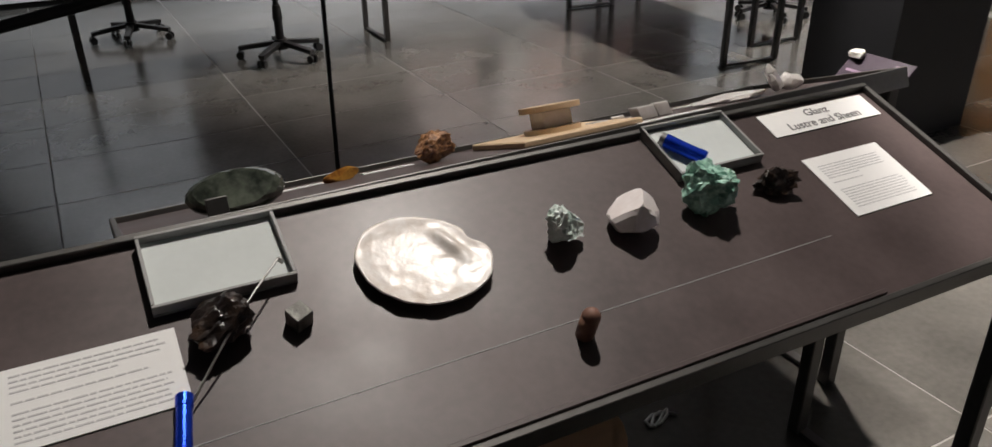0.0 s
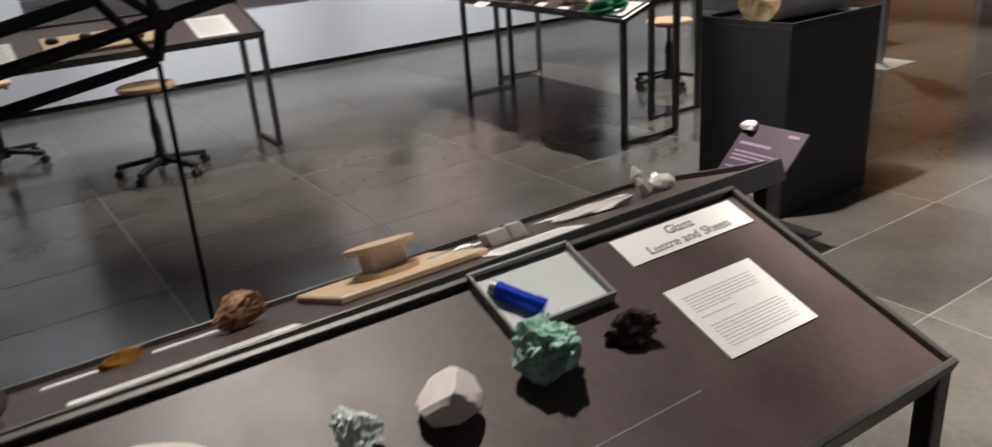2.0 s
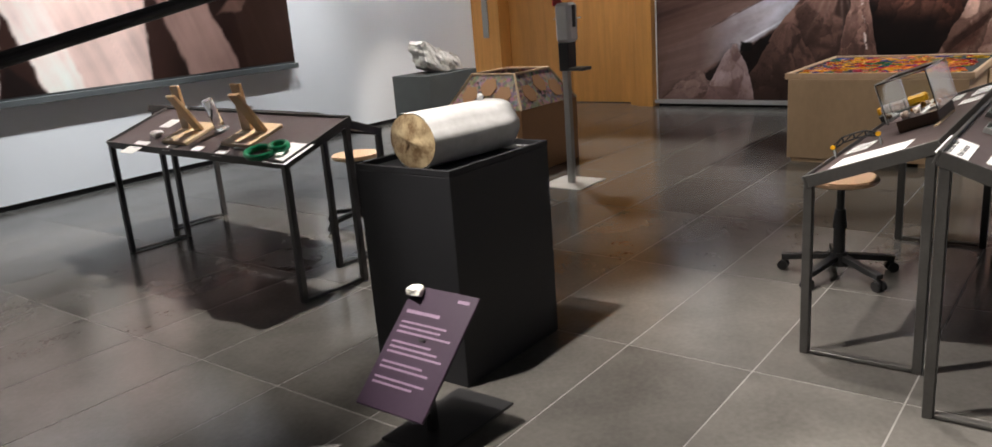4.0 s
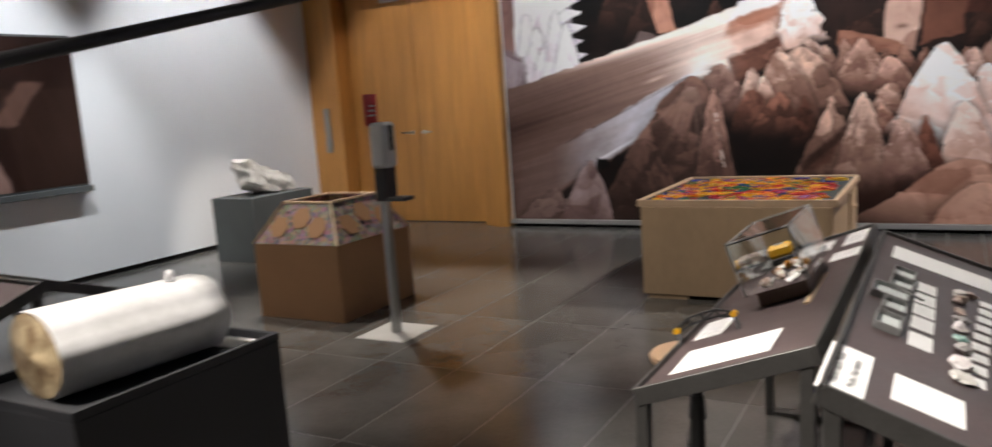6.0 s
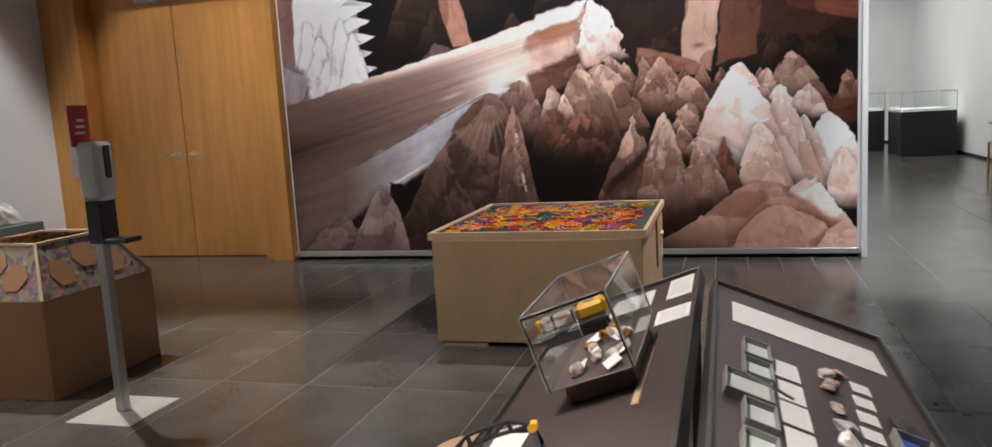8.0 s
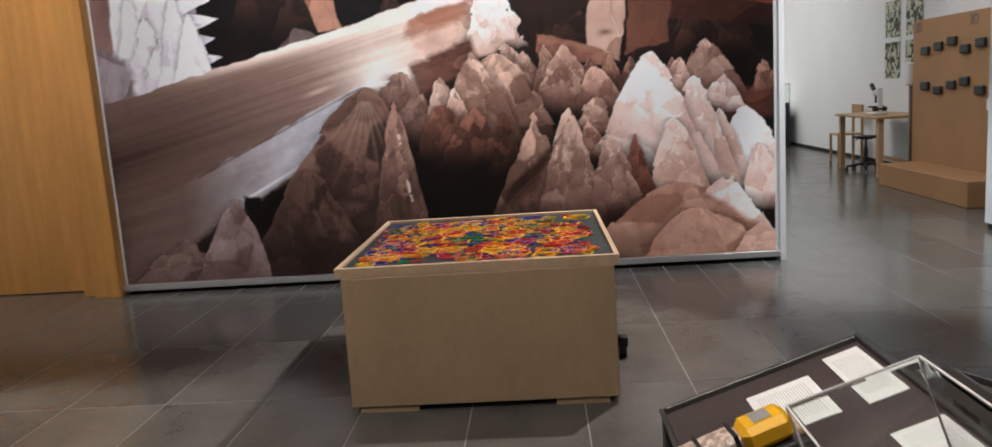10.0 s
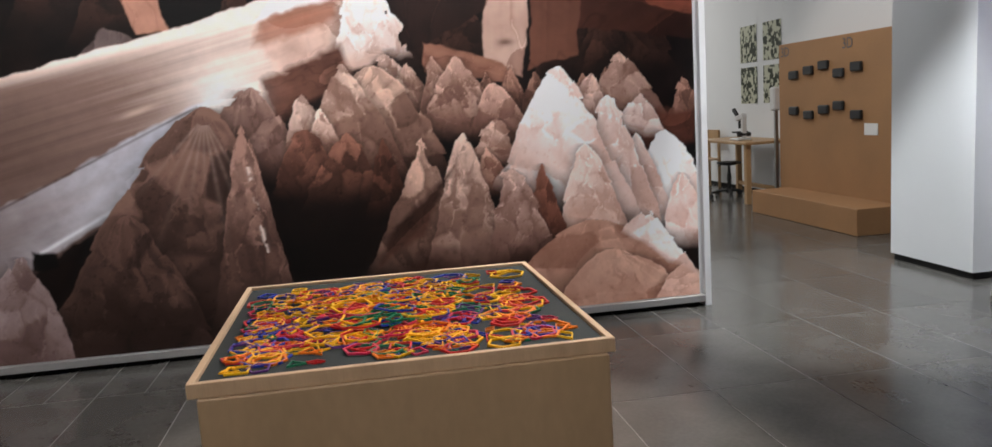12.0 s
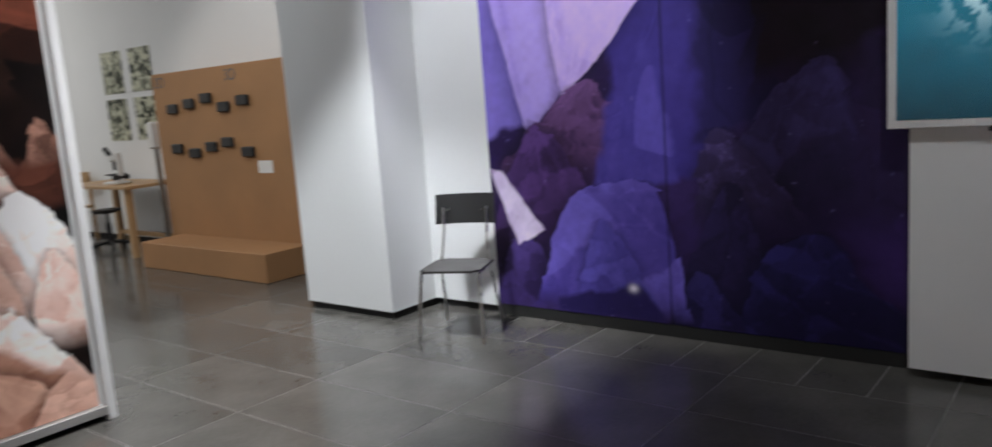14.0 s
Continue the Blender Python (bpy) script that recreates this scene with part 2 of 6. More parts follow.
class Canvas:
    """A picture in metres, u to the right and v up."""

    def __init__(self, w, h, step, seed):
        self.w, self.h = w, h
        self.nu, self.nv = int(w / step) + 1, int(h / step) + 1
        self.u, self.v = np.meshgrid(np.linspace(0, w, self.nu), np.linspace(0, h, self.nv))
        self.rgb = np.zeros((self.nv, self.nu, 3))
        self.rng = np.random.RandomState(seed)

    def noise(self, su, sv=None, octaves=4, angle=0.0):
        """Smooth value noise from 0 to 1, with cells of su by sv metres, turned by angle."""
        sv = sv or su
        ca, sa = math.cos(angle), math.sin(angle)
        a, b = self.u * ca + self.v * sa, -self.u * sa + self.v * ca
        out, amp, tot = 0, 1.0, 0
        for _ in range(octaves):
            g = self.rng.rand(97, 97)
            x, y = (a / su + 40) % 96, (b / sv + 40) % 96
            i, j = x.astype(int), y.astype(int)
            fx, fy = x - i, y - j
            fx, fy = fx * fx * (3 - 2 * fx), fy * fy * (3 - 2 * fy)
            out = out + amp * ((g[j, i] * (1 - fx) + g[j, i + 1] * fx) * (1 - fy) + (g[j + 1, i] * (1 - fx) + g[j + 1, i + 1] * fx) * fy)
            tot += amp
            amp, su, sv, a, b = amp * 0.55, su / 2, sv / 2, a + 3.1, b + 1.7
        return out / tot

    def lay(self, mask, colour, shade=1.0):
        k = np.clip(mask, 0, 1)[..., None]
        self.rgb = self.rgb * (1 - k) + k * np.clip(np.asarray(colour) * (shade[..., None] if isinstance(shade, np.ndarray) else shade), 0, 0.9)

    def band(self, p, q, r, s, soft=0.012):
        """The inside of a quadrilateral given clockwise, with ragged soft edges."""
        wob = (self.noise(0.12, octaves=3) - 0.5) * (0.03 + 1.2 * soft)
        k = np.ones_like(self.u)
        for (x0, y0), (x1, y1) in ((p, q), (q, r), (r, s), (s, p)):
            n = math.hypot(x1 - x0, y1 - y0)
            d = ((self.u - x0) * (y1 - y0) - (self.v - y0) * (x1 - x0)) / n + wob
            k = np.minimum(k, np.clip(d / soft + 0.5, 0, 1))
        return k

    def field(self, a, b, octaves=4):
        """Value noise from 0 to 1 over any two coordinates, one cell to a unit."""
        out, amp, tot = 0, 1.0, 0
        for _ in range(octaves):
            g = self.rng.rand(67, 67)
            x, y = (a + 20) % 66, (b + 20) % 66
            i, j = x.astype(int), y.astype(int)
            fx, fy = x - i, y - j
            fx, fy = fx * fx * (3 - 2 * fx), fy * fy * (3 - 2 * fy)
            out = out + amp * ((g[j, i] * (1 - fx) + g[j, i + 1] * fx) * (1 - fy) + (g[j + 1, i] * (1 - fx) + g[j + 1, i + 1] * fx) * fy)
            tot += amp
            amp, a, b = amp * 0.58, a * 2.03 + 3.1, b * 2.03 + 1.7
        return out / tot

    def tint(self, f, dark, bright):
        """A tone from 0 to 1 between a dark colour, its warm middle and a bright one."""
        d, b = lin(dark), lin(bright)
        mid = 0.5 * (d + b) * 0.4 + 0.6 * (d * b) ** 0.5 * np.array((1.06, 0.98, 0.95))
        f = np.clip(f, 0, 1.1)[..., None]
        return np.where(f < 0.5, d + (mid - d) * f * 2, mid + (b - mid) * (f - 0.5) * 2)

    def window(self, u0, u1, v0, v1):
        """A part of the picture that shares its colours."""
        i0, i1 = [int(np.clip(x / self.w * (self.nu - 1), 0, self.nu)) for x in (u0, u1)]
        j0, j1 = [int(np.clip(y / self.h * (self.nv - 1), 0, self.nv)) for y in (v0, v1)]
        w = Canvas(0.1, 0.1, 0.1, 0)
        w.u, w.v, w.rgb, w.rng = self.u[j0:j1 + 1, i0:i1 + 1], self.v[j0:j1 + 1, i0:i1 + 1], self.rgb[j0:j1 + 1, i0:i1 + 1], self.rng
        return w

    def peak(self, apex, left, right, bright, dark, full=0.75, sink=0.6, facets=4, rag=0.1, glint=0.5, turn=0.0, foot=0.25):
        """A broken crystal point: apex, its two feet, chiselled facets, streaks, chips and a dark foot."""
        wide = math.hypot(right[0] - left[0], right[1] - left[1])
        us, vs = (apex[0], left[0], right[0]), (apex[1], left[1], right[1])
        tall = max(vs) - min(vs)
        full = min(1.0, full + 0.09)
        w = self.window(min(us) - 0.5 * wide, max(us) + 0.5 * wide, min(vs) - (foot + 0.15) * tall - 0.1, max(vs) + 0.25 * max(tall, wide))
        if w.u.size == 0:
            return
        r = w.rng
        ax, ay = apex
        lx, ly, rx, ry = left[0] - ax, left[1] - ay, right[0] - ax, right[1] - ay
        det = lx * ry - rx * ly
        high = abs(ay - 0.5 * (left[1] + right[1])) + 0.02
        rough = w.noise(wide * 0.16, octaves=4) - 0.5
        x0, y0 = w.u - ax + rough * wide * rag * 0.9, w.v - ay + (w.noise(wide * 0.2, octaves=4) - 0.5) * wide * rag * 0.9
        # facets: cells stretched down the crystal, each a plane of its own tone
        n = facets * 2 + 3
        skew = (0.5 * (left[0] + right[0]) - ax) / high
        best, second = np.full(x0.shape, 9.0), np.full(x0.shape, 9.0)
        val, push = np.zeros(x0.shape), np.zeros(x0.shape)
        for _ in range(n):
            pt = r.uniform(0.0, 1.15)
            px = (r.uniform(-0.5, 0.5)) * wide * (0.25 + 0.75 * pt) + skew * pt * high
            py = -pt * high
            lean = r.uniform(-0.5, 0.5)
            dx, dy = x0 - px, y0 - py
            d = np.hypot((dx + lean * dy) / wide, dy / (high * 1.15)) + 0.05 * rough
            face = r.uniform(0.42, 0.95) - 0.16 * px / wide * (2 + turn) + r.uniform(-0.5, 0.5) * dx / wide + r.uniform(-0.1, 0.45) * dy / high
            near = d < best
            second = np.where(near, best, np.minimum(second, d))
            val, push = np.where(near, face, val), np.where(near, r.uniform(-1, 1), push)
            best = np.where(near, d, best)
        gap = second - best
        a, b = (x0 * ry - rx * y0) / det, (lx * y0 - x0 * ly) / det
        t = a + b
        tt = np.clip(t, 1e-3, 3)
        s = 0.5 + (b / tt - 0.5) * np.where(tt < 1, tt ** (1 - full), 1)
        edge = np.minimum(s, 1 - s) * wide * np.clip(tt, 0.02, 1) ** full
        edge = np.where(t > 0, np.minimum(edge, t * high), -1) + push * wide * rag * 0.35 * (t > 0.05)
        end = np.clip((1 + foot - t) / (foot + 0.12), 0, 1)
        halo = np.clip(1 + edge / (0.14 * wide + 0.02), 0, 1) ** 2 * (edge < 0.01) * (t > -0.1) * np.clip((1.05 - t) * 4, 0, 1)
        w.rgb[...] = w.rgb * (1 - 0.4 * halo[..., None])
        inside = np.clip(edge / 0.008 + 0.5, 0, 1) * end
        fine = w.field(s * 9 + 3 * rough, tt * 2.5 + 2 * rough, 4)
        cloud = w.noise(wide * 0.3, octaves=3)
        speck = w.noise(0.028, octaves=3)
        val = 0.68 + (val - 0.68) * np.clip(gap / 0.05 + 0.35, 0, 1)
        f = (0.12 + 1.05 * val) * (1.12 - 1.15 * sink * np.clip(tt, 0, 1.2) ** 0.9) * (0.62 + 0.34 * fine + 0.44 * cloud)
        crease = np.exp(-(gap / 0.02) ** 2)
        f = f + glint * 0.5 * crease * np.clip((fine - 0.5) * 8, 0, 1) * (1.05 - 0.8 * np.clip(tt, 0, 1)) - 0.1 * np.exp(-(gap / 0.05) ** 2) * (fine < 0.5)
        f = f + glint * 0.45 * np.exp(-(edge / 0.01) ** 2) * np.clip((cloud - 0.45) * 6, 0, 1) * np.clip(1.1 - tt, 0, 1)
        f = f - 0.1 * np.clip((0.33 - speck) * 8, 0, 1) + 0.35 * glint * np.clip((speck - 0.7) * 9, 0, 1) * (1 - np.clip(tt, 0, 0.9))
        k = inside[..., None]
        w.rgb[...] = w.rgb * (1 - k) + k * np.clip(w.tint(f, dark, bright), 0, 0.92)

    def block(self, p, q, r, s, bright, dark, tone=0.6, angle=1.4, soft=0.012, glint=0.3):
        """A slab of crystal inside a quadrilateral given clockwise, with streaks along angle."""
        us, vs = [c[0] for c in (p, q, r, s)], [c[1] for c in (p, q, r, s)]
        w = self.window(min(us) - 0.1, max(us) + 0.1, min(vs) - 0.1, max(vs) + 0.1)
        size = max(max(us) - min(us), max(vs) - min(vs), 0.2)
        streak = w.noise(size * 0.9, size * 0.08, 4, angle)
        cloud = w.noise(size * 0.28, octaves=5)
        plane = w.noise(size * 0.6, size * 0.25, 1, angle)
        crack = np.abs(w.noise(size * 0.35, size * 0.2, 3, angle) - 0.5)
        f = tone * (0.1 + 0.4 * streak + 0.85 * cloud + 0.5 * (plane > 0.5)) + glint * np.exp(-(crack / 0.01) ** 2) * (streak > 0.55) - 0.12 * np.exp(-(crack / 0.03) ** 2)
        k = w.band(p, q, r, s, soft)[..., None]
        w.rgb[...] = w.rgb * (1 - k) + k * np.clip(w.tint(f, dark, bright), 0, 0.92)

    def object(self, name, m, material, layer="ink"):
        """The sheet as one mesh, in its local x-z plane, with the ink as a colour layer."""
        nv, nu = self.nv, self.nu
        co = np.stack([self.u, np.zeros_like(self.u), self.v], -1).reshape(-1, 3)
        i = (np.arange(nv - 1)[:, None] * nu + np.arange(nu - 1)[None]).reshape(-1)
        quads = np.stack([i, i + 1, i + nu + 1, i + nu], -1).astype(np.int32)
        me = bpy.data.meshes.new(name)
        me.vertices.add(len(co))
        me.vertices.foreach_set("co", co.reshape(-1).astype(np.float32))
        me.loops.add(quads.size)
        me.loops.foreach_set("vertex_index", quads.reshape(-1))
        me.polygons.add(len(quads))
        me.polygons.foreach_set("loop_start", np.arange(len(quads), dtype=np.int32) * 4)
        me.update(calc_edges=True)
        at = me.color_attributes.new(layer, "FLOAT_COLOR", "POINT")
        rgba = np.concatenate([self.rgb.reshape(-1, 3), np.ones((nu * nv, 1))], 1)
        at.data.foreach_set("color", rgba.reshape(-1).astype(np.float32))
        me.materials.append(material)
        ob = new(name, me)
        ob.matrix_world = m
        return ob


# ---- the setting ----
H_CEIL = 4.4
ground = NB()
box(ground, (-4.2, -4.2, -0.2), (26.2, 8.6, -0.0012))
floor = structure("floor", ground, M_JOINT, "grey stone slab floor with pale joints", "floor")
c = NB()
box(c, (-4.2, -4.2, H_CEIL), (26.2, 8.6, H_CEIL + 0.2))
structure("ceiling", c, M_CEIL, "plain dark ceiling above the gallery", "ceiling")


def wall(name, a, b, label="plain white painted gallery wall", gap=True, material=None):
    """A wall block that stands on a dark recessed plinth."""
    bm = NB()
    z0 = 0.055 if gap else 0.0
    box(bm, (a[0], a[1], z0), (b[0], b[1], H_CEIL))
    ob = structure(name, bm, material or M_WALL, label)
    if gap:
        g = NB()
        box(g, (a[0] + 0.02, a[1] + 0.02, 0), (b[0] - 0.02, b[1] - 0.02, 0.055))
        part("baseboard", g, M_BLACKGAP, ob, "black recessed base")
    return ob


wall("wall_north", (-4.2, 8.2), (10.66, 8.6))
wall("wall_west", (-4.2, -4.0), (-4.0, 8.2))
wall("wall_south", (-4.0, -4.2), (5.3, -2.6))
wall("wall_violet", (5.3, -2.9), (10.53, -2.47))
wall("pillar", (10.53, -4.2), (11.45, -2.015), "white square gallery pillar on a dark base")
wall("wall_far_south", (11.45, -4.2), (26.2, -3.4))
wall("wall_far_east", (25.6, -3.4), (26.2, 3.4))
wall("wall_far_north", (10.9, 3.2), (25.6, 3.6))
wall("wall_mural", (10.66, 0.0), (10.9, 5.36), "freestanding white wall behind the crystal picture")
p = NB()
box(p, (7.29 - 2.0, -2.47, 0.05), (7.285, -2.33, H_CEIL))
structure("wall_panel", p, M_WALL, "white boarded panel below the screen", "wall panel")

# ---- crystal cave picture ----
W_M, H_M = 5.3, 3.2
k = Canvas(W_M, H_M, 0.0066, 3)
ROSE, ROSE_D = (222, 192, 178), (70, 42, 33)
TAN, TAN_D = (186, 146, 130), (44, 26, 20)
DIM, DIM_D = (140, 102, 88), (22, 13, 11)
MILK, MILK_D = (252, 246, 244), (176, 134, 116)
back = k.noise(0.5, octaves=5)
k.rgb = lin((58, 40, 35)) * (0.1 + 1.5 * np.clip(back[..., None] - 0.36, 0, 1))
for j in range(26):                                             # dim blocks in the dark behind
    bu, bv, bh = k.rng.uniform(1.0, 5.2), k.rng.uniform(1.75, 3.0), k.rng.uniform(0.12, 0.34)
    k.peak((bu, bv + bh), (bu - bh, bv - bh), (bu + bh * 1.1, bv - bh * 0.8), (92, 64, 54), (15, 10, 8), 0.7, 0.5, glint=0.25)
k.block((3.3, 1.7), (3.1, 2.9), (4.0, 3.1), (3.95, 2.0), (70, 48, 42), (16, 11, 9), 0.5)
k.block((4.5, 1.85), (4.3, 2.6), (5.3, 2.9), (5.3, 1.75), (100, 62, 50), (24, 14, 11), 0.6, 0.5)
k.block((4.75, 2.05), (4.7, 2.25), (5.3, 2.2), (5.3, 1.9), (150, 92, 74), (50, 28, 22), 0.7, -0.2)
k.block((1.8, 1.93), (1.55, 2.75), (1.78, 2.8), (1.99, 1.93), (186, 142, 124), (96, 64, 52), 0.75, 1.7)     # leaning brown column
k.block((1.35, 1.72), (1.62, 1.98), (1.72, 1.94), (1.86, 1.86), (150, 134, 132), (50, 40, 38), 0.6)
# pale cluster, upper left
k.block((-0.1, 1.2), (-0.1, 3.3), (0.32, 3.3), (0.6, 1.5), (206, 176, 170), (96, 70, 66), 0.75, 1.2)
k.block((0.1, 1.35), (0.2, 2.9), (0.86, 2.9), (0.82, 1.55), (240, 238, 246), (158, 146, 154), 0.85, 1.3, 0.02, 0.15)
for j in range(9):                                              # its toothed edge
    tv = 1.62 + 0.15 * j
    k.peak((0.98 + 0.04 * (j % 2), tv + 0.02), (0.6, tv + 0.12), (0.62, tv - 0.14), (240, 238, 248), (150, 138, 146), 0.95, 0.1, 3, 0.05, 0.3, foot=0.5)
for j in range(5):
    k.peak((0.3 + 0.12 * j, 2.3 - 0.16 * (j % 3)), (0.12 + 0.12 * j, 1.6), (0.5 + 0.11 * j, 1.66), (246, 246, 252), (186, 176, 184), 0.7, 0.2, 3, 0.1, 0.3)
k.block((-0.1, 1.3), (-0.1, 1.95), (0.26, 1.85), (0.3, 1.35), (196, 186, 194), (96, 82, 86), 0.6, 1.2, 0.05)
# the great beam
beam = k.band((-0.1, -0.15), (-0.1, 1.45), (2.95, 2.19), (2.9, 1.6))
along = k.noise(1.4, 0.035, 5, 0.24)
broad = k.noise(1.6, 0.16, 3, 0.24)
top = 1.475 + k.u * 0.243                                       # upper edge
depth = np.clip((top - k.v) / 0.62, 0, 1.9)
near = np.clip(k.u / 2.4, 0, 1.2)
tone = (0.25 + 0.5 * near ** 1.6) * (0.5 + 0.55 * along + 0.45 * broad) + 0.62 * np.exp(-(depth / (0.05 + 0.12 * near)) ** 2) * np.clip((k.u - 0.3) / 1.0, 0.1, 1)
tone = tone - 0.16 * np.exp(-((depth - 0.75) / 0.25) ** 2) * (1 - near * 0.6) + 0.36 * np.exp(-((k.u - 2.28) / 0.34) ** 2 - ((k.v - 1.62) / 0.24) ** 2)
kk = beam[..., None]
k.rgb = k.rgb * (1 - kk) + kk * k.tint(tone, (58, 32, 25), (240, 220, 210))
k.lay(np.exp(-((k.v - (0.95 + k.u * 0.3)) / 0.02) ** 2 - ((k.u - 1.75) / 0.1) ** 2) * 0.5, lin((240, 214, 200)))
# its pale lower side, fading towards the foot
lowf = k.band((0.0, 0.02), (0.15, 0.6), (2.2, 1.55), (2.11, 1.16), 0.02)
lit = np.clip(0.02 + 1.05 * np.clip((k.u - 0.55) / 1.35, 0, 1) ** 1.15, 0, 1) * (0.6 + 0.6 * k.noise(0.3, 0.1, 4, 0.46))
k.lay(lowf * np.clip(lit * 1.1, 0, 0.97), lin((222, 222, 232)), 0.8 + 0.4 * k.noise(0.12, octaves=4))
k.lay(np.exp(-((k.v - (0.535 + k.u * 0.452)) / 0.009) ** 2) * (k.u > 0.7) * (k.u < 2.1) * 0.75 * (0.3 + along), lin((66, 44, 38)))
k.lay(np.exp(-((k.v - (0.10 + k.u * 0.512)) / 0.016) ** 2) * (k.u > 1.1) * (k.u < 2.02) * 0.9, lin((238, 238, 244)))
# the broken end of the beam
k.block((2.62, 1.5), (2.5, 2.0), (3.05, 2.24), (3.25, 1.72), (226, 198, 186), (130, 92, 78), 0.78, 0.25, 0.03)
k.lay(k.band((2.5, 1.98), (2.62, 2.14), (3.08, 2.26), (3.0, 2.1), 0.02), lin((255, 253, 252)))
k.lay(k.band((2.45, 1.82), (2.5, 1.98), (3.0, 2.1), (2.98, 1.98), 0.05) * 0.75, lin((176, 122, 100)), 0.6 + 0.7 * along)
k.peak((3.12, 2.24), (2.92, 1.72), (3.4, 1.74), (255, 250, 248), (176, 140, 126), 0.5, 0.45, 5, 0.16, 0.9, foot=0.05)
k.block((2.55, 1.35), (2.5, 1.62), (2.98, 1.8), (3.05, 1.6), (176, 134, 118), (70, 44, 36), 0.6, 0.3, 0.05, 0.1)
k.lay(np.clip(np.exp(-((k.u - 2.25) / 0.17) ** 2 - ((k.v - 1.53) / 0.12) ** 2) * 0.75, 0, 1), lin((246, 244, 250)))
# the dark floor of the cave
under = k.band((0.05, -0.1), (0.08, 0.03), (2.05, 1.12), (5.6, -0.1), 0.03)
cave = k.noise(0.4, octaves=5)
k.lay(under, lin((64, 42, 35)), 0.05 + 0.9 * np.clip(cave - 0.38, 0, 1))
k.lay(k.band((1.2, -0.1), (2.3, 1.3), (4.6, 1.3), (5.6, -0.1), 0.1), lin((64, 42, 35)), 0.05 + 0.9 * np.clip(cave - 0.38, 0, 1))
# two columns behind the heap
k.block((4.17, 1.6), (4.3, 2.9), (4.62, 2.9), (4.5, 1.68), (140, 98, 82), (56, 34, 27), 0.6, 1.5)
k.block((3.87, 1.6), (3.99, 2.9), (4.32, 2.9), (4.13, 1.55), (224, 198, 186), (124, 90, 77), 0.6, 1.5)
k.lay(np.exp(-((k.u - 4.03) / 0.05) ** 2 - ((k.v - 1.78) / 0.02) ** 2) * 0.7, lin((96, 66, 55)))
k.block((3.5, 1.62), (3.5, 1.8), (4.0, 1.66), (4.1, 1.5), (176, 132, 114), (80, 52, 42), 0.65, -0.3)
# the heap, back to front
for j in range(11):
    qu = 3.25 + 0.16 * j
    qv = 1.66 - 0.012 * j + k.rng.uniform(-0.05, 0.05)
    k.peak((qu, qv), (qu - 0.11, qv - 0.26), (qu + 0.13, qv - 0.28), TAN, TAN_D, 0.7, 0.6)
k.peak((4.78, 1.68), (4.54, 1.36), (5.12, 1.24), ROSE, (80, 50, 41), 0.7, 0.5, 4, glint=0.4)
k.peak((5.22, 1.5), (5.1, 1.2), (5.4, 1.2), TAN, TAN_D)
k.block((4.5, 1.0), (4.7, 1.3), (5.3, 1.28), (5.3, 1.05), (130, 84, 68), (44, 25, 20), 0.6, 0.2, 0.05)
k.peak((3.25, 1.74), (3.16, 1.46), (3.54, 1.4), (228, 202, 190), (84, 54, 44), 0.55, 0.6)
k.peak((3.38, 1.68), (3.28, 1.4), (3.6, 1.36), ROSE, ROSE_D, 0.7, 0.6)
k.peak((3.55, 1.72), (3.44, 1.34), (3.78, 1.3), (206, 172, 158), ROSE_D, 0.7, 0.6)
k.peak((3.70, 1.71), (3.46, 1.30), (4.0, 1.22), (214, 180, 166), (66, 39, 31), 0.65, 0.55, 7, glint=0.8)
k.peak((3.95, 1.52), (3.79, 1.27), (4.2, 1.16), (214, 178, 164), (70, 42, 34), 0.6, 0.5, 4)
k.peak((4.59, 1.55), (4.44, 1.36), (4.74, 1.2), (226, 196, 184), (84, 52, 43), 0.6, 0.5)
k.peak((2.43, 1.58), (2.10, 1.2), (2.70, 1.04), (172, 142, 132), (50, 31, 26), 0.5, 0.5, 4, glint=0.3)
k.peak((2.72, 1.52), (2.6, 1.16), (2.92, 1.1), (212, 186, 174), (84, 56, 46), 0.6, 0.55)
k.peak((3.15, 1.69), (2.8, 1.06), (3.6, 1.06), (226, 194, 178), (66, 40, 32), 0.5, 0.6, 5, 0.08, 0.5)
k.peak((2.99, 1.70), (2.74, 1.1), (3.34, 1.0), (228, 200, 186), (80, 50, 40), 0.55, 0.65, 3, 0.08, 0.5, foot=0.05)
k.peak((2.83, 1.43), (2.74, 1.24), (2.92, 1.24), (238, 212, 200), (110, 76, 64), 0.6, 0.5)
k.peak((2.73, 1.31), (2.5, 0.96), (2.92, 0.92), (150, 108, 93), (26, 15, 12), 0.5, 0.6)
k.peak((2.98, 1.27), (2.70, 0.88), (3.16, 0.9), (158, 114, 98), (24, 14, 11), 0.65, 0.6)
k.peak((3.2, 1.22), (3.08, 0.8), (3.36, 0.8), (112, 76, 63), (20, 12, 10), 0.7, 0.6)
k.peak((4.92, 1.40), (4.75, 1.22), (5.11, 1.12), (252, 240, 234), (150, 110, 96), 0.65, 0.35, 3)
k.peak((3.93, 1.30), (3.76, 1.06), (4.06, 1.04), (226, 196, 182), (96, 62, 51), 0.55, 0.5, 5, 0.14)
k.peak((4.12, 1.13), (3.97, 0.84), (4.28, 0.82), (196, 156, 140), (84, 52, 42), 0.5, 0.5, 4, 0.14)
k.peak((3.86, 1.12), (3.76, 0.86), (4.02, 0.84), (206, 168, 152), (84, 52, 42), 0.6, 0.55)
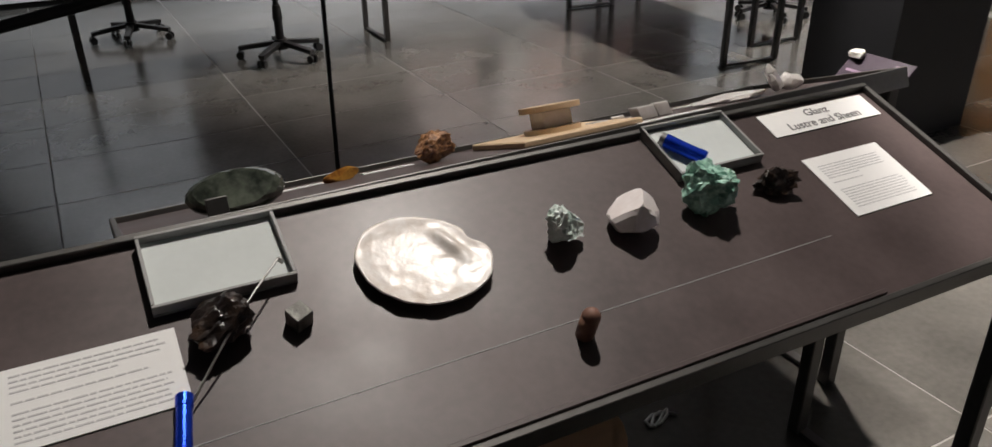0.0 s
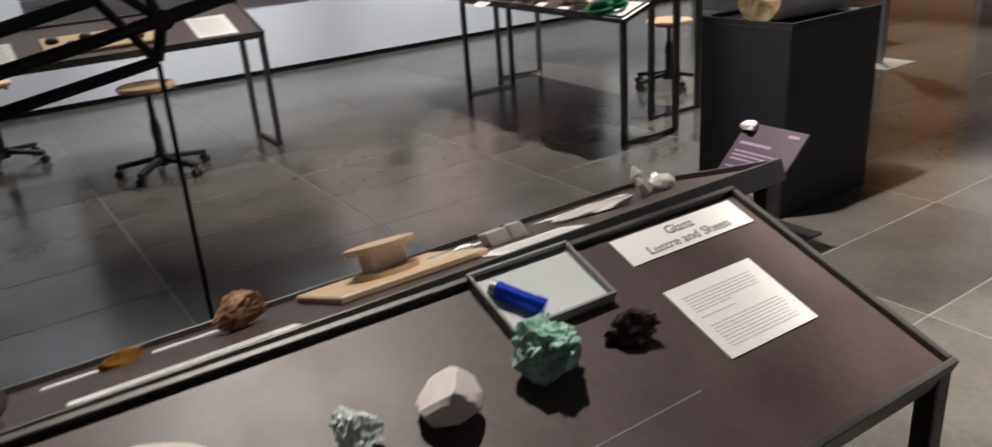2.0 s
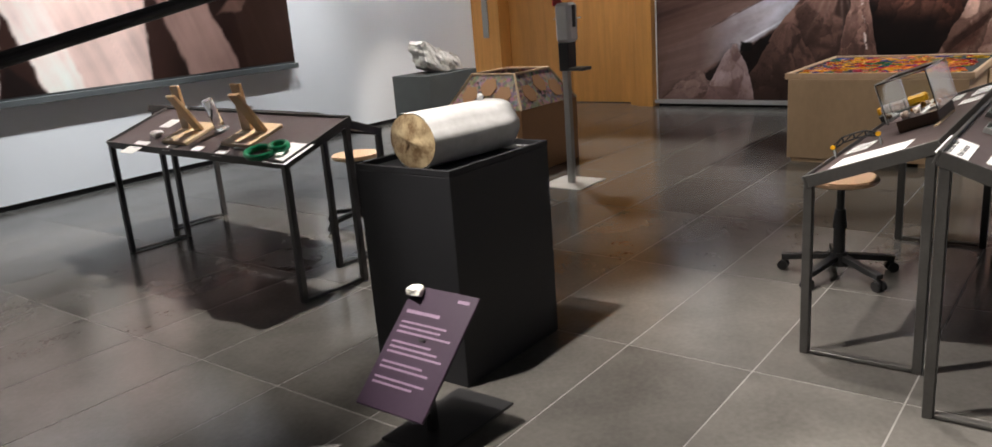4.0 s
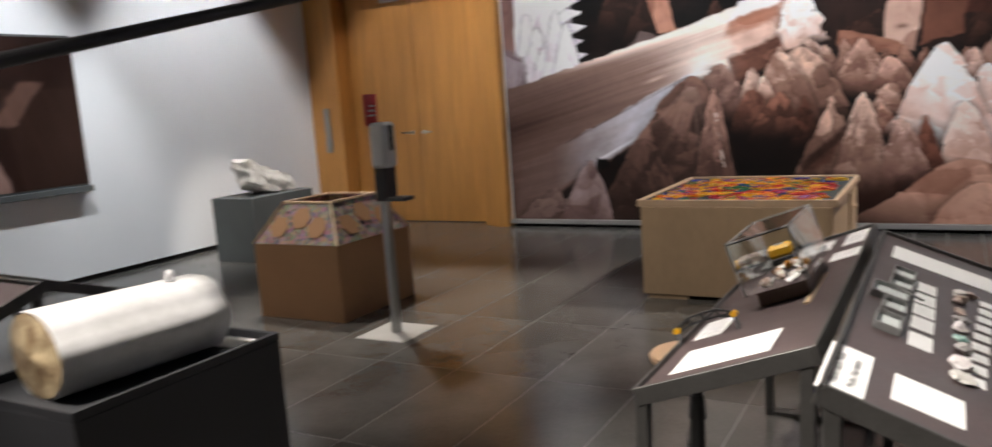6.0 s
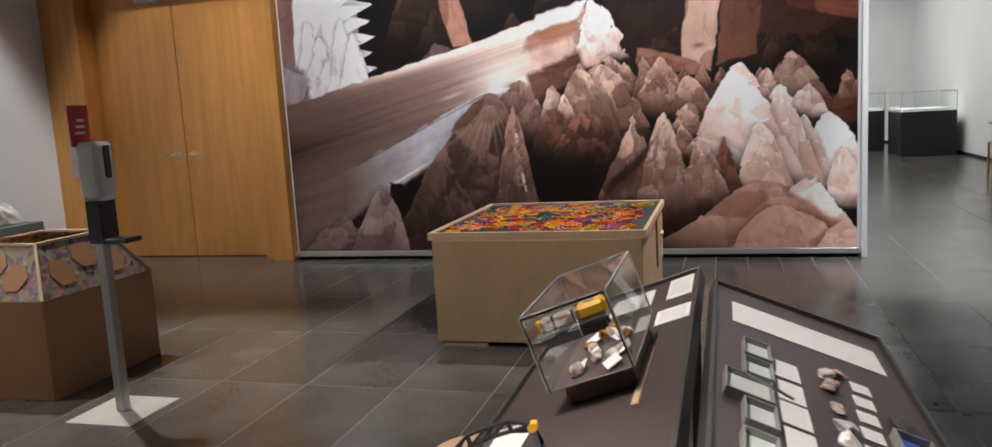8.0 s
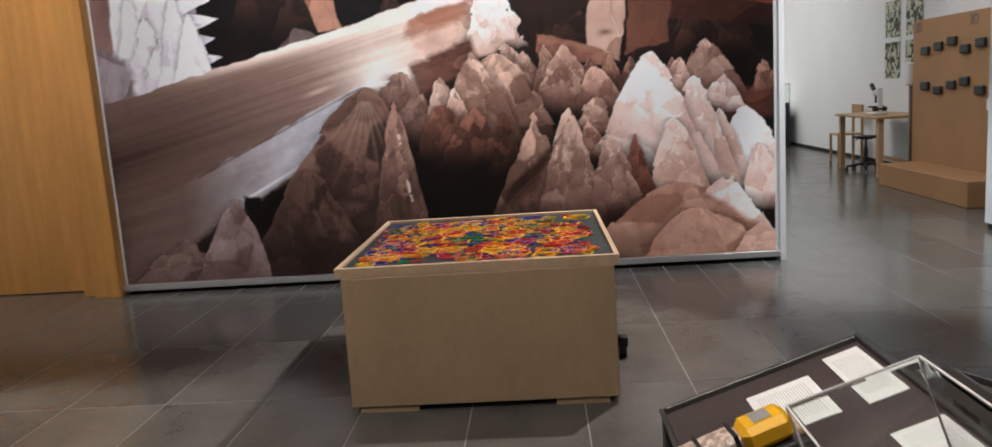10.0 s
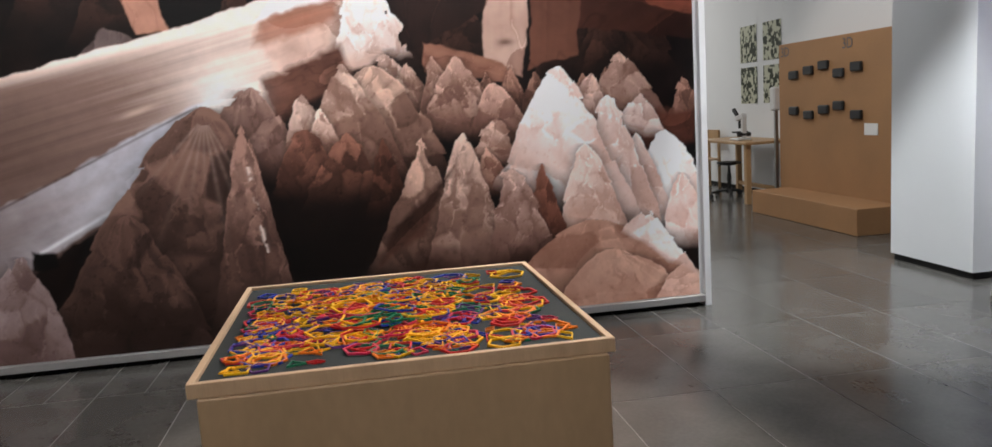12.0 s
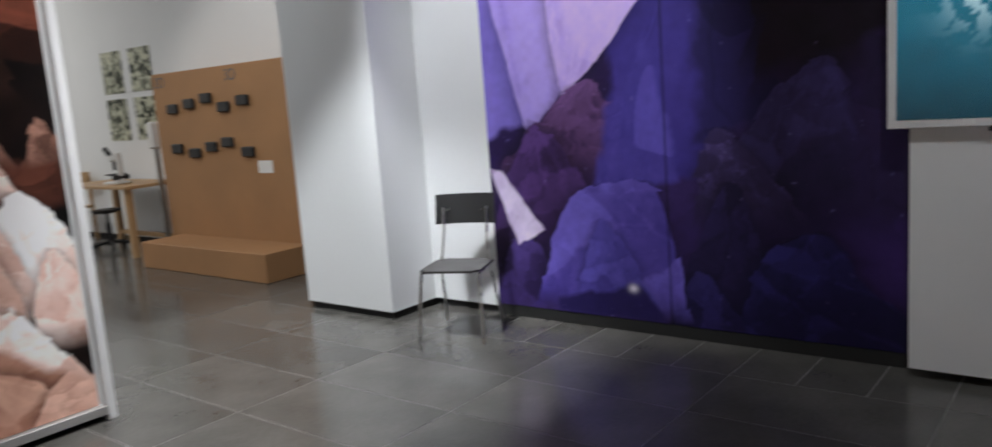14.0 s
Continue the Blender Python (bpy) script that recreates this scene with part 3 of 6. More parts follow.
# the white group
k.peak((5.08, 1.16), (4.84, 0.62), (5.4, 0.6), MILK, (196, 158, 142), 0.5, 0.3, 4, 0.12)
k.peak((4.88, 1.14), (4.74, 0.72), (5.1, 0.66), (246, 234, 228), (176, 134, 118), 0.6, 0.35, 3)
k.peak((5.2, 0.86), (5.05, 0.45), (5.42, 0.4), (246, 232, 226), (190, 146, 130), 0.6, 0.3, 3)
k.peak((4.70, 1.40), (4.44, 0.84), (5.05, 0.52), (250, 240, 236), (176, 134, 116), 0.6, 0.45, 5, 0.1, 0.9, foot=0.12)
k.peak((4.38, 1.60), (3.98, 1.02), (4.86, 0.66), (255, 251, 250), (186, 146, 130), 0.62, 0.38, 5, 0.09, 0.7, -0.3, foot=0.3)
k.peak((4.52, 1.1), (4.3, 0.5), (4.84, 0.46), (244, 228, 220), (166, 122, 104), 0.6, 0.5, 4, 0.08, 0.9, foot=0.1)
# twin peaks in the middle
k.peak((3.45, 1.2), (3.07, 0.44), (3.68, 0.4), (214, 180, 164), (46, 27, 21), 0.85, 0.68, 4, 0.1, 0.5)
k.peak((3.72, 1.22), (3.44, 0.42), (3.97, 0.36), (228, 198, 184), (70, 43, 34), 0.6, 0.66, 4, 0.07, 0.6)
k.block((3.12, 0.4), (3.2, 0.62), (3.62, 0.98), (3.42, 0.58), (128, 92, 79), (24, 14, 11), 0.5, 0.75, 0.04, 0.25)
k.peak((4.22, 0.98), (4.1, 0.4), (4.42, 0.34), (150, 104, 88), (58, 34, 27), 0.6, 0.5)
k.peak((4.03, 0.97), (3.84, 0.46), (4.34, 0.3), (226, 196, 184), (74, 44, 35), 0.5, 0.75, 4, 0.1, 0.8)
k.lay(k.band((2.4, -0.1), (2.55, 0.8), (3.05, 0.75), (3.3, -0.1), 0.25) * 0.75, lin((22, 13, 11)))
k.lay(k.band((3.2, -0.1), (3.4, 0.4), (4.1, 0.36), (4.3, -0.1), 0.2) * 0.8, lin((60, 35, 28)), 0.3 + cave)
# rounded slabs along the bottom
k.peak((4.66, 0.56), (4.0, 0.24), (5.45, -0.1), (206, 166, 148), (112, 74, 60), 0.42, 0.25, 4, 0.05, 0.4, foot=0.7)
k.peak((4.72, 0.37), (4.26, 0.02), (5.35, -0.1), (216, 178, 160), (130, 88, 72), 0.45, 0.25, 3, 0.07, 0.3, foot=0.8)
k.peak((5.2, 0.22), (4.95, -0.02), (5.45, -0.06), (222, 186, 170), (146, 102, 86), 0.45, 0.2, 3, foot=0.8)
k.peak((4.96, 0.61), (4.78, 0.48), (5.32, 0.12), (252, 242, 238), (184, 144, 128), 0.7, 0.2, 3, 0.1, 0.6, foot=0.1)
# the dark fan below the beam
k.peak((2.13, 1.47), (1.16, 0.3), (2.5, 0.3), (142, 112, 101), (19, 11, 9), 0.5, 0.55, 9, 0.06, 0.5, 0.3, foot=0.9)
k.peak((2.34, 1.36), (2.12, 0.42), (2.56, 0.36), (170, 136, 124), (26, 15, 12), 0.7, 0.55, 5, 0.08, 0.9, foot=0.5)
k.peak((1.62, 0.86), (1.14, 0.0), (2.1, -0.1), (122, 95, 86), (16, 10, 8), 0.6, 0.6, 7, 0.06, 0.3, foot=0.5)
for j in range(8):                                              # glints that fan out from its tip
    a = -1.15 - 0.17 * j
    du, dv = k.u - 2.13, k.v - 1.42
    r_, s_ = du * math.cos(a) + dv * math.sin(a), -du * math.sin(a) + dv * math.cos(a)
    k.lay(np.where(r_ > 0.05, np.exp(-(s_ / (0.006 + 0.02 * r_)) ** 2 - (r_ / (0.3 + 0.1 * (j % 3))) ** 2), 0) * 0.3 * (0.4 + along), lin((214, 190, 180)))
k.lay(np.exp(-((k.u - 2.36 - 0.12 * (1.1 - k.v)) / 0.012) ** 2) * (k.v > 0.55) * (k.v < 1.1) * np.clip((k.noise(0.05, octaves=3) - 0.45) * 6, 0, 0.8), lin((236, 220, 212)))
# pale slabs, lower left
k.lay(k.band((1.05, 0.56), (1.06, 0.68), (1.2, 0.66), (1.22, 0.56), 0.02), lin((12, 8, 7)))
k.peak((0.55, 0.33), (0.05, -0.02), (0.9, -0.1), (138, 116, 110), (44, 29, 25), 0.55, 0.3, 5, 0.12, 0.9, foot=0.5)
k.peak((1.0, 0.66), (0.62, 0.04), (1.24, -0.02), (178, 158, 156), (76, 54, 49), 0.6, 0.45, 4, 0.07, 0.3, foot=0.4)
k.rgb = np.clip(1.16 * np.clip(k.rgb, 0, 1) ** 1.2 * (0.93 + 0.14 * k.noise(0.05, octaves=3)[..., None]), 0, 0.88)
mural = k.object("crystal_mural", pose(10.638, 5.33, 0.085, 0, 0, -90), M_PRINT)
tagged(mural, "large matt photo print of giant brown and white cave crystals", "mural")
for nm, a, b, lb in (("frame_edge", (10.61, -0.045, 0.0), (10.9, 0.0, 3.3), "thin white edge strip"), ("bottom_rail", (10.6, 0.003, 0.035), (10.66, 5.36, 0.082), "pale grey bottom rail")):
    f = NB()
    box(f, a, b, bevel=0.003)
    o = part(nm, f, M_FRAMEWHITE if nm == "frame_edge" else M_GREYRAIL, mural, lb)
    o.matrix_parent_inverse = mural.matrix_world.inverted()

# ---- violet crystal picture ----
k = Canvas(2.62, 3.2, 0.0075, 8)
b0 = k.noise(0.5, octaves=5)
INDIGO, LILAC = (104, 92, 190), (178, 158, 234)
k.rgb = lin((76, 54, 124)) * (0.2 + 0.9 * b0[..., None] ** 1.5)
k.block((0.9, 0.8), (1.1, 3.3), (1.9, 3.3), (1.6, 0.9), INDIGO, (40, 32, 104), 0.62, 1.3, 0.06)
k.block((1.5, 1.1), (1.6, 3.3), (2.1, 3.3), (2.0, 1.2), (60, 52, 122), (24, 19, 62), 0.45, 1.9, 0.08)
k.peak((2.1, 2.1), (1.82, 1.45), (2.7, 1.5), (44, 28, 52), (12, 7, 18), 0.6, 0.3, 4, glint=0.1)
k.peak((2.2, 2.8), (1.82, 1.7), (2.7, 1.6), (36, 22, 46), (12, 8, 20), 0.6, 0.3, 4, glint=0.1)
k.block((-0.1, 1.1), (-0.1, 3.3), (1.25, 3.3), (0.45, 1.3), (150, 134, 226), (72, 60, 150), 0.75, 1.3, 0.05)
k.peak((0.34, 1.16), (1.1, 2.0), (0.05, 2.2), LILAC, (104, 88, 196), 0.8, 0.1, 4, 0.04, 0.15, foot=0.9)
k.peak((0.62, 1.36), (1.25, 2.0), (0.5, 2.2), (200, 176, 240), (116, 98, 202), 0.8, 0.2, 3, 0.05, 0.15, foot=0.6)
k.peak((0.8, 1.5), (0.1, 0.9), (1.06, 0.95), (118, 84, 136), (34, 20, 52), 0.5, 0.5, 5, 0.1, 0.7, foot=0.4)
k.peak((0.4, 1.24), (-0.1, 0.4), (0.95, 0.5), (98, 68, 132), (26, 16, 44), 0.7, 0.5, 6, 0.1, 0.4, foot=0.6)
k.block((0.84, 0.82), (0.92, 1.25), (1.2, 1.7), (1.4, 0.86), (112, 100, 198), (56, 48, 128), 0.62, 1.35, 0.05, 0.2)
k.peak((2.2, 1.52), (1.54, 0.8), (2.5, 0.75), (66, 56, 108), (20, 14, 42), 0.5, 0.45, 6, 0.08, 0.35, foot=0.3)
k.peak((1.62, 1.18), (1.48, 0.7), (2.1, 0.7), (96, 82, 140), (24, 17, 48), 0.6, 0.6, 5, 0.1, 0.6, foot=0.3)
k.block((2.32, 0.7), (2.4, 1.6), (2.65, 1.7), (2.65, 0.7), (64, 50, 104), (28, 20, 52), 0.5, 1.4, 0.06)
k.peak((1.7, 0.86), (1.28, -0.1), (2.0, -0.1), (44, 35, 80), (13, 8, 26), 0.5, 0.4, 6, 0.1, 0.3, foot=0.5)
k.peak((2.1, 0.6), (1.66, -0.1), (2.7, -0.1), (54, 50, 116), (16, 12, 36), 0.5, 0.4, 6, 0.1, 0.3, foot=0.5)
k.peak((1.5, 0.35), (1.3, -0.2), (1.85, -0.2), (52, 45, 104), (15, 10, 32), 0.5, 0.3, 4, foot=0.5)
k.peak((0.25, 0.5), (-0.1, -0.1), (0.6, -0.1), (84, 66, 130), (32, 22, 60), 0.5, 0.4, 4, foot=0.5)
k.peak((0.98, 0.86), (0.36, 0.06), (1.4, 0.1), (118, 104, 198), (56, 46, 124), 0.15, 0.2, 4, 0.1, 0.3, foot=0.1)
k.peak((0.86, 0.62), (0.66, 0.12), (1.2, 0.14), (104, 94, 186), (50, 42, 112), 0.6, 0.3, 4, 0.1, 0.2)
k.lay(k.band((0.5, 0.0), (0.5, 0.08), (1.1, 0.22), (1.3, 0.0), 0.03), lin((44, 34, 92)))
k.block((0.2, 0.42), (0.0, 0.94), (0.1, 0.92), (0.42, 0.54), (220, 206, 236), (140, 120, 176), 0.75, 1.0)
k.lay(np.exp(-((k.u - 1.06) / 0.03) ** 2 - ((k.v - 0.2) / 0.025) ** 2), lin((240, 232, 250)))
glint = k.noise(0.045, octaves=3)
k.lay(np.clip((glint - 0.84) * 14, 0, 1) * 0.25, lin((170, 160, 226)))
k.lay(np.exp(-((k.u - 1.31) / 0.006) ** 2) * 0.8, lin((14, 10, 34)))
k.rgb = np.clip(np.clip(k.rgb, 0, 1) ** 1.1 * (0.88 + 0.24 * k.noise(0.05, octaves=3)[..., None]), 0, 0.85)
violet = k.object("violet_mural", pose(9.91, -2.452, 0.08, 0, 0, 180), M_PRINT)
tagged(violet, "large photo print of dark violet amethyst crystals", "mural")
f = NB()
box(f, (7.29, -2.468, 0.0), (9.91, -2.456, 0.078))
o = part("bottom_rail", f, M_BLACKGAP, violet, "black bottom strip")
o.matrix_parent_inverse = violet.matrix_world.inverted()

# ---- long picture on the left wall ----
k = Canvas(6.1, 1.36, 0.016, 5)
k.rgb = lin((58, 36, 30)) * (0.1 + 0.9 * k.noise(0.4)[..., None])


def slab(x0, x1, x2, x3, bright, tone, v0=-0.1, v1=1.5):
    """A broad translucent crystal across the picture, foot from x0 to x3 and top from x1 to x2."""
    streak = k.noise(0.07, 1.1, 4, 0.35)
    cloud = k.noise(0.45, octaves=4)
    k.lay(k.band((x0, v0), (x1, v1), (x2, v1), (x3, v0), 0.03), lin(bright), tone * (0.45 + 0.5 * streak + 0.7 * cloud))


slab(5.5, 5.35, 6.3, 6.3, (110, 76, 64), 0.2, -0.1, 0.9)
slab(0.2, -0.4, 1.2, 1.6, (110, 76, 64), 0.2)
slab(1.5, 1.0, 2.2, 2.6, (120, 84, 70), 0.3)
slab(2.1, 2.5, 3.3, 2.95, (236, 208, 198), 0.95)
slab(3.4, 2.9, 3.6, 4.0, (236, 212, 202), 1.0)
slab(3.75, 3.3, 4.45, 4.36, (226, 194, 182), 0.9)
slab(4.83, 4.25, 4.75, 5.42, (200, 160, 148), 0.55)
slab(5.24, 5.56, 5.78, 5.5, (160, 120, 106), 0.35, 0.58, 0.95)
slab(2.98, 3.08, 3.1, 3.48, (40, 26, 22), 0.5, -0.1, 0.24)
k.rgb = np.clip(k.rgb, 0, 0.85)
wallpic = k.object("wall_picture", pose(1.18, 8.12, 0.95), M_PRINT)
tagged(wallpic, "long horizontal photo print of brown crystals on a box frame", "picture")
f = NB()
box(f, (1.17, 8.125, 0.93), (7.29, 8.2, 2.33), bevel=0.004)
o = part("box_frame", f, M_GREYPL, wallpic, "dark grey box frame")
o.matrix_parent_inverse = wallpic.matrix_world.inverted()
f = NB()
box(f, (1.17, 8.07, 0.875), (7.29, 8.2, 0.93), bevel=0.004)
o = part("ledge", f, M_GREYPL, wallpic, "dark grey lower ledge")
o.matrix_parent_inverse = wallpic.matrix_world.inverted()

# ---- double door in a timber surround ----
door = thing("door_1", "closed double door of warm beech veneer in a deep timber surround", "door", kind="structure")
f = NB()
box(f, (10.55, 5.362, 0), (10.9, 5.58, 3.6), bevel=0.004)
part("jamb", f, M_DOORWOOD, door)
f = NB()
box(f, (10.64, 5.583, 0), (10.9, 5.72, 3.6), bevel=0.004)
part("jamb", f, M_DOORWOOD, door)
f = NB()
box(f, (10.6, 7.72, 0), (10.9, 8.198, 3.6), bevel=0.004)
part("side_panel", f, M_DOORWOOD, door)
f = NB()
box(f, (10.64, 5.723, 2.86), (10.9, 7.717, 3.6), bevel=0.004)
part("overpanel", f, M_DOORWOOD, door)
for y0, y1, hy, s in ((5.73, 6.70, 6.62, -1), (6.71, 7.71, 6.80, 1)):
    f = NB()
    box(f, (10.84, y0, 0.008), (10.89, y1, 2.85), bevel=0.003)
    leaf = part("door_leaf", f, M_DOORWOOD, door)
    f = NB()
    rod(f, (10.838, hy, 1.13), (10.78, hy, 1.13), 0.011)
    rod(f, (10.785, hy, 1.13), (10.785, hy + s * 0.12, 1.13), 0.01)
    rod(f, (10.839, hy, 1.13), (10.832, hy, 1.13), 0.026, n=16)
    part("door_handle", f, M_CHROME, leaf, "satin metal lever handle")
f = NB()
box(f, (10.79, 6.85, 2.74), (10.838, 7.12, 2.8), bevel=0.006)
rail(f, (10.8, 6.9, 2.81), (10.77, 6.6, 2.83), 0.02, 0.012)
part("door_closer", f, M_GALV, door, "grey metal closer")
f = NB()
box(f, (10.585, 7.9, 0.93), (10.599, 8.0, 1.5), bevel=0.004)
part("push_plate", f, M_GALV, door, "upright grey metal plate")

# ---- half desks ----
def half_desk(m, label, length=1.7, depth=0.455, high=0.885, fall=0.17):
    """A sloping steel-framed display desk. Local x along the ridge, y from the low edge (-depth) to the ridge (0)."""
    d = thing("display_desk", label, "display desk", m, "sloping display desks")
    a = math.atan2(fall, depth)
    slope = pose(0, 0, high, math.degrees(a))
    run = math.hypot(depth, fall)
    bm = NB()
    box(bm, (0.012, -run + 0.012, -0.022), (length - 0.012, -0.012, 0.0), slope)
    part("desk_panel", bm, M_DESK, d, "matt dark brown panel")
    for x0, y0, x1, y1 in ((0, -run, length, -run + 0.011), (0, -0.011, length, 0), (0, -run + 0.0115, 0.011, -0.0115), (length - 0.011, -run + 0.0115, length, -0.0115)):
        bm = NB()
        box(bm, (x0, y0, -0.035), (x1, y1, 0.012), slope, 0.0015)
        part("rim", bm, M_STEEL, d)
    for x in (0.02, length - 0.02):
        for y, top in ((-depth + 0.02, high - fall - 0.005), (-0.025, high - 0.035)):
            bm = NB()
            rail(bm, (x, y, 0), (x, y, top), 0.034, 0.034)
            part("leg", bm, M_STEEL, d)
        bm = NB()
        rail(bm, (x, -depth + 0.04, 0.012), (x, -0.045, 0.012), 0.03, 0.012)
        part("stretcher", bm, M_STEEL, d)
    return d, m @ slope


def flip(x, y):
    """A half desk that falls towards +y, its ridge starting at x (its far end) and y."""
    return pose(x, y, 0, 0, 0, 180)


desk_a, A = half_desk(pose(-0.04, 1.462, 0, 0, 0, -1.3), "dark steel display desk with mineral samples", 1.7, 0.44, 0.893, 0.165)
desk_b, B = half_desk(flip(1.88, 1.475), "dark steel display desk with larger stones", 1.66, 0.45, 0.88, 0.165)
desk_c, C = half_desk(pose(3.985, 1.135, 0), "dark steel display desk with hardness samples", 1.7, 0.45, 0.889, 0.17)
desk_d, D = half_desk(flip(6.0, 1.175), "dark steel display desk with a clear cover", 1.7, 0.45, 0.862, 0.16)
desk_e, E = half_desk(pose(4.30, 5.84, 0, 0, 0, -93.3), "dark steel display desk with wooden stands", 1.92, 0.45, 0.9, 0.16)
desk_f, F = half_desk(pose(4.235, 4.23, 0, 0, 0, 86.7), "dark steel display desk facing the wall", 1.93, 0.45, 0.9, 0.16)
desk_g, G = half_desk(pose(0.3, 6.08, 0), "dark steel display desk with a pale wooden board", 1.95, 0.46, 0.9, 0.16)


def on(S, desk, x, y, turn=0.0, lift=0.0):
    """A pose on the slope S of a desk, above the world place (x, y)."""
    q = desk.matrix_world.inverted() @ Vector((x, y, 0))
    fall = S.to_3x3() @ Vector((0, 1, 0))
    return S @ pose(q.x, q.y / math.hypot(fall.x, fall.y), lift, 0, 0, turn)


# ---- small kinds of things ----
def sheet(S, desk, x, y, w, h, turn=0.0, label="white printed text sheet on the desk", lines=0, name="text_sheet", title=None, margin=0.12, group="", heads=()):
    """A card of w by h lying on a slope, with lines of unreadable text as bars."""
    s = solo(name, box(NB(), (-w / 2, -h / 2, 0.0004), (w / 2, h / 2, 0.0022)), M_PAPER, label, "sheet", on(S, desk, x, y, turn), group)
    if lines:
        rng = random.Random(int(x * 1000 + y * 77))
        bm = NB()
        step = h * (1 - 2 * margin) / lines
        for i in range(lines):
            if i in heads:
                continue
            yy = h / 2 - h * margin - (i + 0.5) * step
            end = w / 2 - w * margin * (1 if i + 1 not in heads else rng.uniform(2, 5)) - rng.uniform(0, 0.05) * w
            xx = -w / 2 + w * margin
            while xx < end:
                x2 = min(xx + rng.uniform(0.03, 0.11) * w, end)
                box(bm, (xx, yy - step * 0.14, 0.0022), (x2, yy + step * 0.14, 0.0027))
                xx = x2 + 0.012 * w
        tagged(part("text_print", bm, M_INK, s, "small grey unreadable text"), kind="stuff")
    if title:
        for text, size, yy in title:
            letters(text, size, s, pose(0, yy, 0.0028), M_INKDARK)
    return s


def rock(name, label, size, seed, m, material, cuts=9, rough=0.12, category="mineral", detail=3, group=""):
    """A broken stone: a ball cut by random planes, with a craggy skin. It sits on its base."""
    rng = random.Random(seed)
    bm = NB()
    bmesh.ops.create_icosphere(bm, subdivisions=detail + (1 if rough > 0.1 else 0), radius=1)
    planes = []
    for _ in range(cuts):
        n = Vector((rng.gauss(0, 1), rng.gauss(0, 1), rng.gauss(0, 1))).normalized()
        planes.append((n, rng.uniform(0.5, 0.85)))
    off = Vector((seed * 1.7, seed * 0.9, seed * 2.3))
    for v in bm.verts:
        for n, d in planes:
            k = v.co.dot(n) - d
            if k > 0:
                v.co -= n * k
        p = v.co.copy()
        crag = noise.voronoi(p * 2.4 + off)[0][0] - 0.35 + 0.6 * (noise.voronoi(p * 5.5 + off)[0][0] - 0.35) + 0.3 * noise.noise(p * 12 + off)
        v.co *= 1 + rough * 1.5 * crag
    lo = [min(v.co[i] for v in bm.verts) for i in range(3)]
    hi = [max(v.co[i] for v in bm.verts) for i in range(3)]
    for v in bm.verts:
        v.co = Vector([(v.co[i] - (lo[i] + hi[i]) / 2) / (hi[i] - lo[i]) * size[i] for i in range(3)])
        v.co.z = max(v.co.z + size[2] * 0.44, 0.0)
    return solo(name, bm, material, label, category, m, group)


def crystal_points(bm, rng, n, length, r, spread):
    """Pointed six-sided crystals that fan out from one foot."""
    for i in range(n):
        d = Vector((rng.uniform(-spread, spread), rng.uniform(-spread, spread), 1)).normalized()
        L = length * rng.uniform(0.5, 1)
        w = r * rng.uniform(0.6, 1)
        o = Vector((rng.uniform(-1, 1) * r, rng.uniform(-1, 1) * r, 0.003))
        rod(bm, o, o + d * L * 0.75, w, n=6)
        rod(bm, o + d * L * 0.75, o + d * L, w, 0.001, n=6)


def open_tray(name, label, w, h, depth, m, wall=0.005, inner=None, group=""):
    """A shallow open box with a lining, w by h."""
    t = thing(name, label, "tray", m, group)
    part("tray_floor", box(NB(), (-w / 2, -h / 2, 0.0006), (w / 2, h / 2, 0.004)), M_TRAY, t)
    part("lining", box(NB(), (-w / 2 + wall, -h / 2 + wall, 0.0042), (w / 2 - wall, h / 2 - wall, 0.0075)), inner or M_TRAYIN, t, "pale grey lining")
    for x0, y0, x1, y1 in ((-w / 2, -h / 2, w / 2, -h / 2 + wall), (-w / 2, h / 2 - wall, w / 2, h / 2), (-w / 2, -h / 2 + wall + 0.0003, -w / 2 + wall, h / 2 - wall - 0.0003), (w / 2 - wall, -h / 2 + wall + 0.0003, w / 2, h / 2 - wall - 0.0003)):
        part("tray_wall", box(NB(), (x0, y0, 0.0043), (x1, y1, depth), None, 0.0008), M_TRAY, t)
    return t


def torch(m, label):
    """A small pocket torch lying along local x."""
    t = thing("pocket_torch", label, "torch", m)
    part("barrel", rod(NB(), (-0.03, 0, 0.0105), (0.034, 0, 0.0105), 0.0095, n=20), M_BLUE, t, smooth=False)
    part("head", rod(NB(), (0.0345, 0, 0.0105), (0.05, 0, 0.0105), 0.0105, n=20), M_BLUE, t)
    bm = NB()
    for i in range(4):
        rod(bm, (-0.026 + 0.006 * i, 0, 0.0105), (-0.024 + 0.006 * i, 0, 0.0105), 0.0101, n=20)
    part("grip_ring", bm, M_BLUE, t)
    part("tail_cap", rod(NB(), (-0.0305, 0, 0.0105), (-0.04, 0, 0.0105), 0.009, n=20), M_WIRE, t, "bare metal tail cap")
    return t


